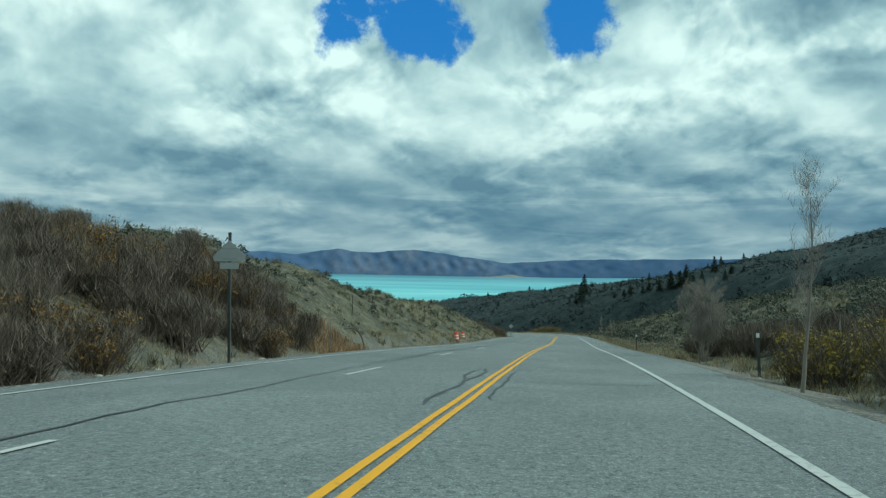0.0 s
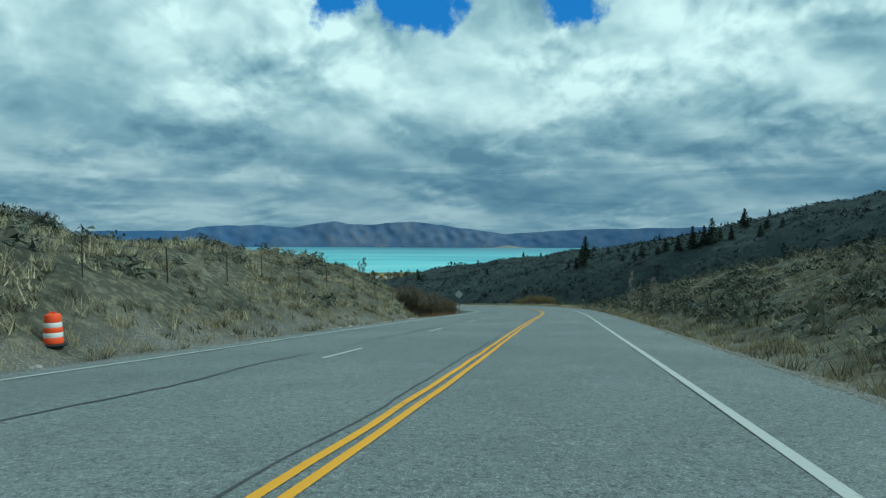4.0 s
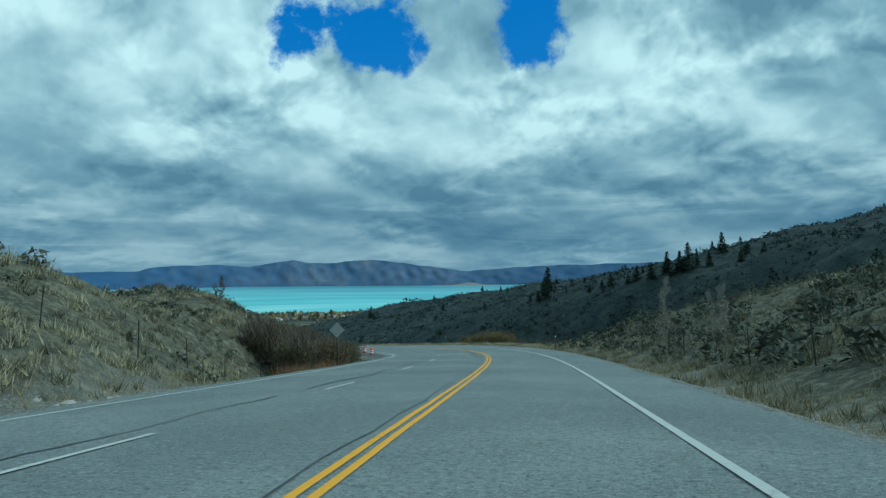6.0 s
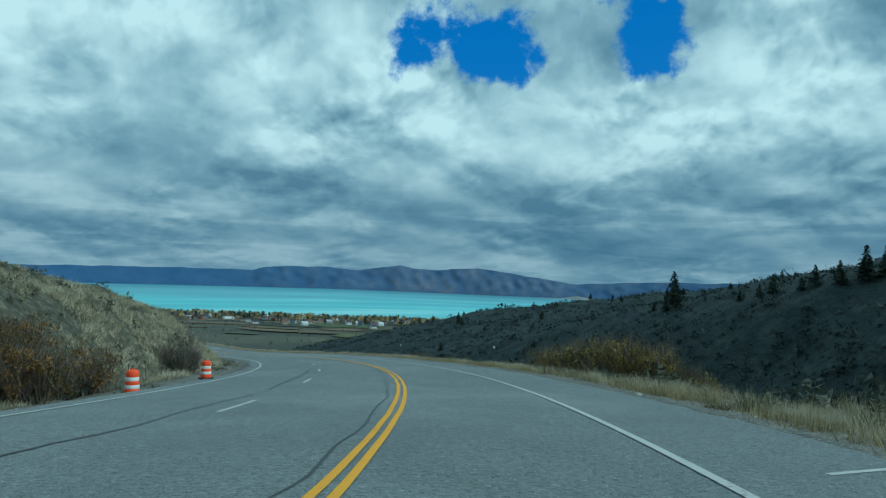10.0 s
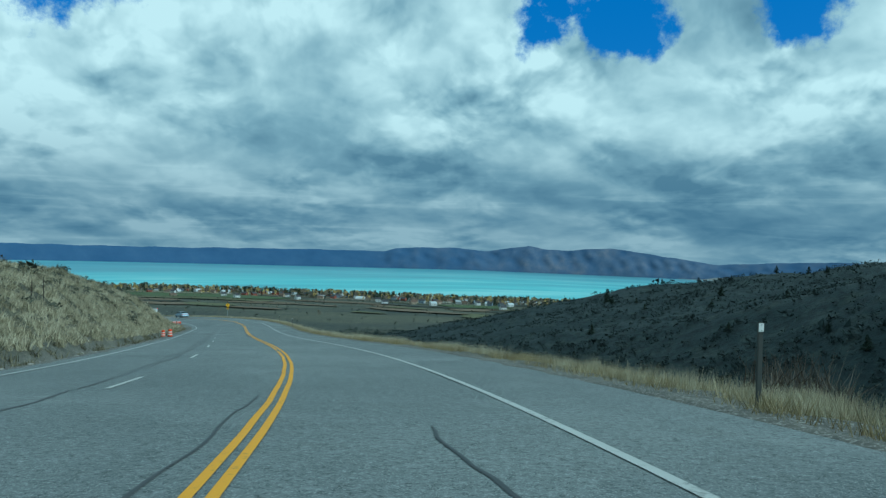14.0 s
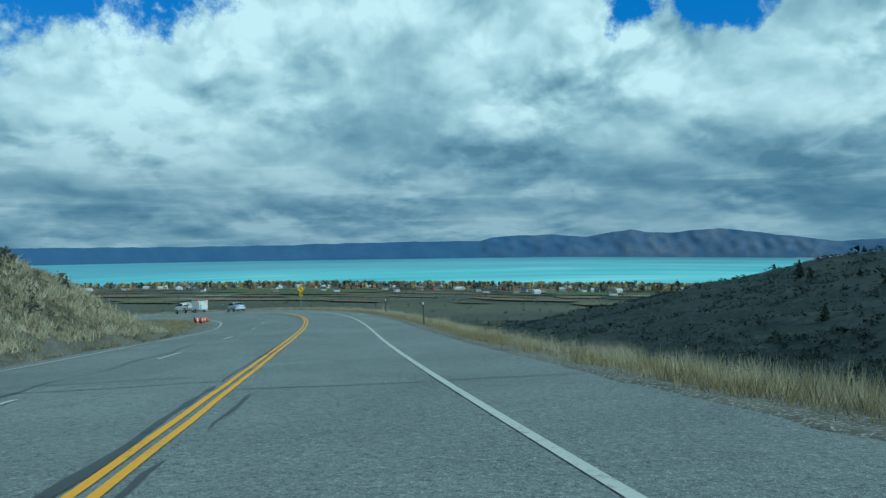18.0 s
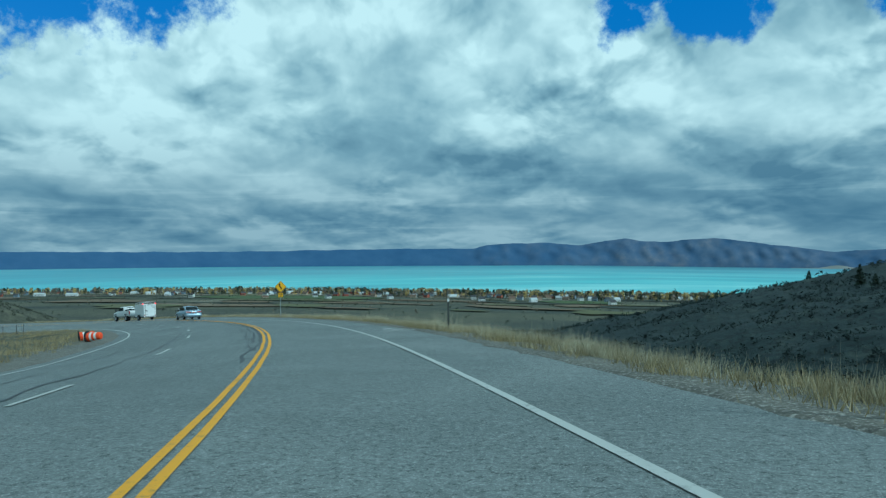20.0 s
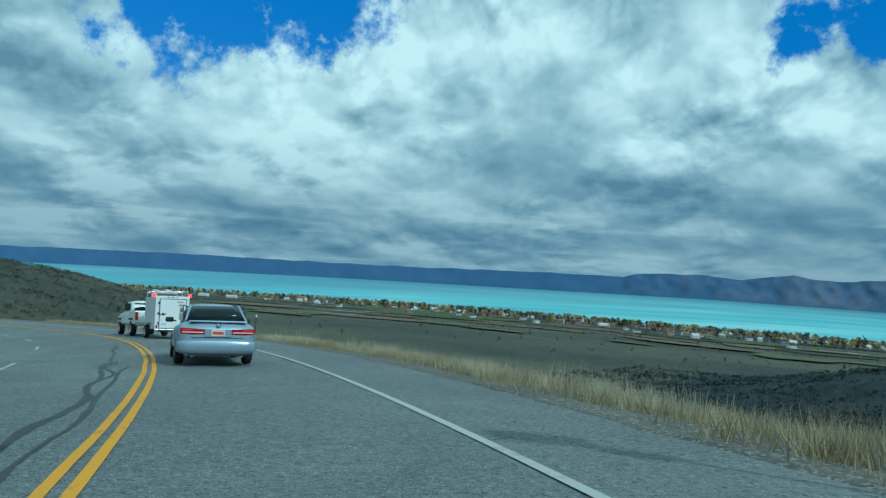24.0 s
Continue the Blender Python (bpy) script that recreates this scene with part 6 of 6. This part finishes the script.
def house_parts(w, d, h, ridge_h, wall, roof):
    """Meshes of a gabled house, its ridge along x."""
    out = []
    bm = box(w, d, h + 1.0, (0, 0, h / 2 - 0.5))
    for s in (-1, 1):
        v = [bm.verts.new((s * w / 2, -d / 2, h)), bm.verts.new((s * w / 2, d / 2, h)), bm.verts.new((s * w / 2, 0, h + ridge_h))]
        bm.faces.new(v)
    out.append(("wall", bm, wall, (0, 0, 0)))
    e = 0.5
    bm = bmesh.new()
    for s in (-1, 1):
        a = [(-w / 2 - e, s * (d / 2 + e), h - 0.25), (w / 2 + e, s * (d / 2 + e), h - 0.25), (w / 2 + e, 0, h + ridge_h + 0.1), (-w / 2 - e, 0, h + ridge_h + 0.1)]
        lo = [bm.verts.new(p) for p in a]
        hi = [bm.verts.new((x, y, z + 0.25)) for x, y, z in a]
        bm.faces.new(lo)
        bm.faces.new(hi)
        for i in range(4):
            bm.faces.new((lo[i], lo[(i + 1) % 4], hi[(i + 1) % 4], hi[i]))
    bmesh.ops.recalc_face_normals(bm, faces=bm.faces)
    out.append(("roof", bm, roof, (0, 0, 0)))
    for x in (-w * 0.3, 0, w * 0.3):
        out.append(("window", box(1.6, 0.12, 1.3, (0, 0, 0)), "pane", (x, -d / 2 - 0.03, h * 0.5)))
    out.append(("chimney", box(0.9, 0.9, 1.8, (0, 0, 0)), "siding_red", (w * 0.22, d * 0.15, h + ridge_h)))
    return out


def build_town():
    r = np.random.RandomState(88)
    kinds = []
    for w, d, h, rh, wall, roof, label in ((13, 9, 5, 3, "siding_white", "roof_dark", "white gabled house with a dark roof"), (15, 10, 4, 2.6, "siding_tan", "roof_brown", "tan gabled house with a brown roof"),
                                          (12, 9, 5.5, 3.2, "siding_blue", "roof_dark", "grey-blue gabled house with a dark roof"), (16, 9, 4, 3, "siding_white", "roof_metal", "white house with a pale metal roof"),
                                          (14, 10, 5, 3, "siding_red", "roof_dark", "brick-red house with a dark roof"), (30, 14, 5, 2.5, "siding_white", "roof_metal", "long white shed with a pale metal roof")):
        ob = thing("house", label, "house", "town houses")
        for nm, bm, mat, at in house_parts(w, d, h, rh, wall, roof):
            part(nm, bm, M[mat], ob, m=pose(*at))
        kinds.append([ob, False])
    spots = []
    for i in range(270):
        az = r.uniform(-4, 56)
        f = 1 - abs(r.normal(0, 0.15)) - 0.04
        if az < 8:
            f = r.uniform(0.84, 0.955)
        spots.append((az, max(f, 0.6), int(r.choice(5))))
    spots += [(34.5, 0.86, 5), (33.0, 0.84, 5), (31.0, 0.80, 5), (41, 0.82, 5), (44, 0.80, 5), (43, 0.78, 5), (22, 0.88, 5), (14.5, 0.66, 3), (12.0, 0.9, 5), (48, 0.7, 5), (50, 0.72, 5)]
    for az, f, k in spots:
        x, y = at_dist(az, f)
        m = place(x, y, r.uniform(-40, 40) + az) @ Matrix.Diagonal((1.0, 1.0, 1.15, 1))
        if not kinds[k][1]:
            kinds[k][0].matrix_basis = m
            kinds[k][1] = True
        else:
            copy_thing(kinds[k][0], m)
    # trees among the houses
    def wood(name, count, mat, label, lo, hi, az0, az1, thick, wide, low=0.55):
        az = r.uniform(az0, az1, count)
        f = 1 - np.abs(r.normal(0, thick, count)) - 0.025
        d = shore(az) * np.maximum(f, low + r.uniform(0, 0.3, count))
        x, y = EYE.x - np.sin(np.radians(az)) * d, EYE.y + np.cos(np.radians(az)) * d
        z = land(x, y)[0]
        h = r.uniform(lo, hi, count)
        out = []
        for q, k in ((0.35, 0.8), (0.62, 1.0), (0.9, 0.6)):
            c = np.column_stack([x + r.normal(0, 0.6, count), y + r.normal(0, 0.6, count), z + h * q * 0.85])
            out.append(leaves(r, c, h * wide * k, 14, h * 0.13, 1.0, 0.3))
        stuff(name, np.concatenate(out), M[mat], label, "trees")

    wood("gold_trees", 720, "far_gold", "golden autumn trees among the town houses", 9, 22, -2, 56, 0.10, 0.28)
    wood("green_trees", 640, "far_green", "dark evergreens and hedges among the town houses", 9, 24, -5, 57, 0.11, 0.22)
    wood("bare_trees", 1000, "far_bare", "bare brown trees along the lake shore", 9, 22, -3, 58, 0.09, 0.30)
    wood("field_bushes", 1500, "far_green", "dark bushes dotted over the fields", 1.2, 4.0, -8, 60, 0.42, 0.55, 0.2)
    wood("field_thicket", 260, "far_bare", "brown thickets in the hollows of the fields", 2.5, 6, -4, 50, 0.36, 0.6, 0.25)


def field(az0, az1, f0, f1, mat, name, label, lift=1.7):
    """A field following the ground of the plain."""
    a = np.linspace(az0, az1, 14)
    f = np.linspace(f0, f1, 8)
    aa, ff = np.meshgrid(a, f, indexing="ij")
    edge = np.minimum(np.linspace(0, 1, 14), np.linspace(1, 0, 14))[:, None] * 2
    mid = (f0 + f1) / 2
    ff = mid + (ff - mid) * np.clip(edge * 2.5 + 0.12, 0, 1)
    d = shore(aa) * ff * (1 + 0.012 * wave(aa + az0, ff * 0, 3.5, 15))
    x, y = EYE.x - np.sin(np.radians(aa)) * d, EYE.y + np.cos(np.radians(aa)) * d
    z = land(x, y)[0] + lift
    ob = new(name, mesh_from(name, np.stack([x, y, z], -1).reshape(-1, 3), grid_faces(14, 8), M[mat], True))
    tagged(ob, label, "field", kind="structure")


def build_fields():
    r = np.random.RandomState(123)
    for i in range(110):
        a, f = r.uniform(-2, 62), r.uniform(0.34, 0.93)
        mat, name, label = [("brown_field", "fallow_field", "brown fallow field on the plain"), ("olive_field", "grass_field", "olive grass field on the plain"),
                            ("pale_field", "stubble_strip", "pale stubble strip on the plain"), ("dark_field", "scrub_patch", "dark scrub patch on the plain")][(0, 1, 0, 3, 1, 2, 0, 3)[i % 8]]
        tall = r.uniform(0.006, 0.012) if mat == "pale_field" else r.uniform(0.015, 0.05)
        field(a, a + r.uniform(2.5, 9), f, f + tall, mat, name, label, 0.8 + 0.012 * i)
    field(17, 25, 0.78, 0.85, "plough", "ploughed_field", "dark ploughed field before the town")
    field(13, 17.5, 0.80, 0.815, "pond", "pond", "pale strip of pond water before the town")
    field(26, 40, 0.58, 0.70, "green_field", "pasture", "dull green pasture below the road")
    field(8, 14, 0.62, 0.72, "green_field", "pasture", "dull green pasture below the road")
    field(28, 44, 0.74, 0.752, "pale_field", "farm_track", "pale farm track across the plain")
    field(11, 24, 0.71, 0.718, "pale_field", "farm_track", "pale farm track across the plain")
    field(39, 52, 0.80, 0.812, "pale_field", "stubble_strip", "pale stubble strip near the town")
    field(-12, 16, 0.955, 1.0, "beach", "beach", "pale beach along the lake shore")
    field(16, 58, 0.985, 1.0, "beach", "beach", "pale beach along the lake shore")


build_town()
build_fields()
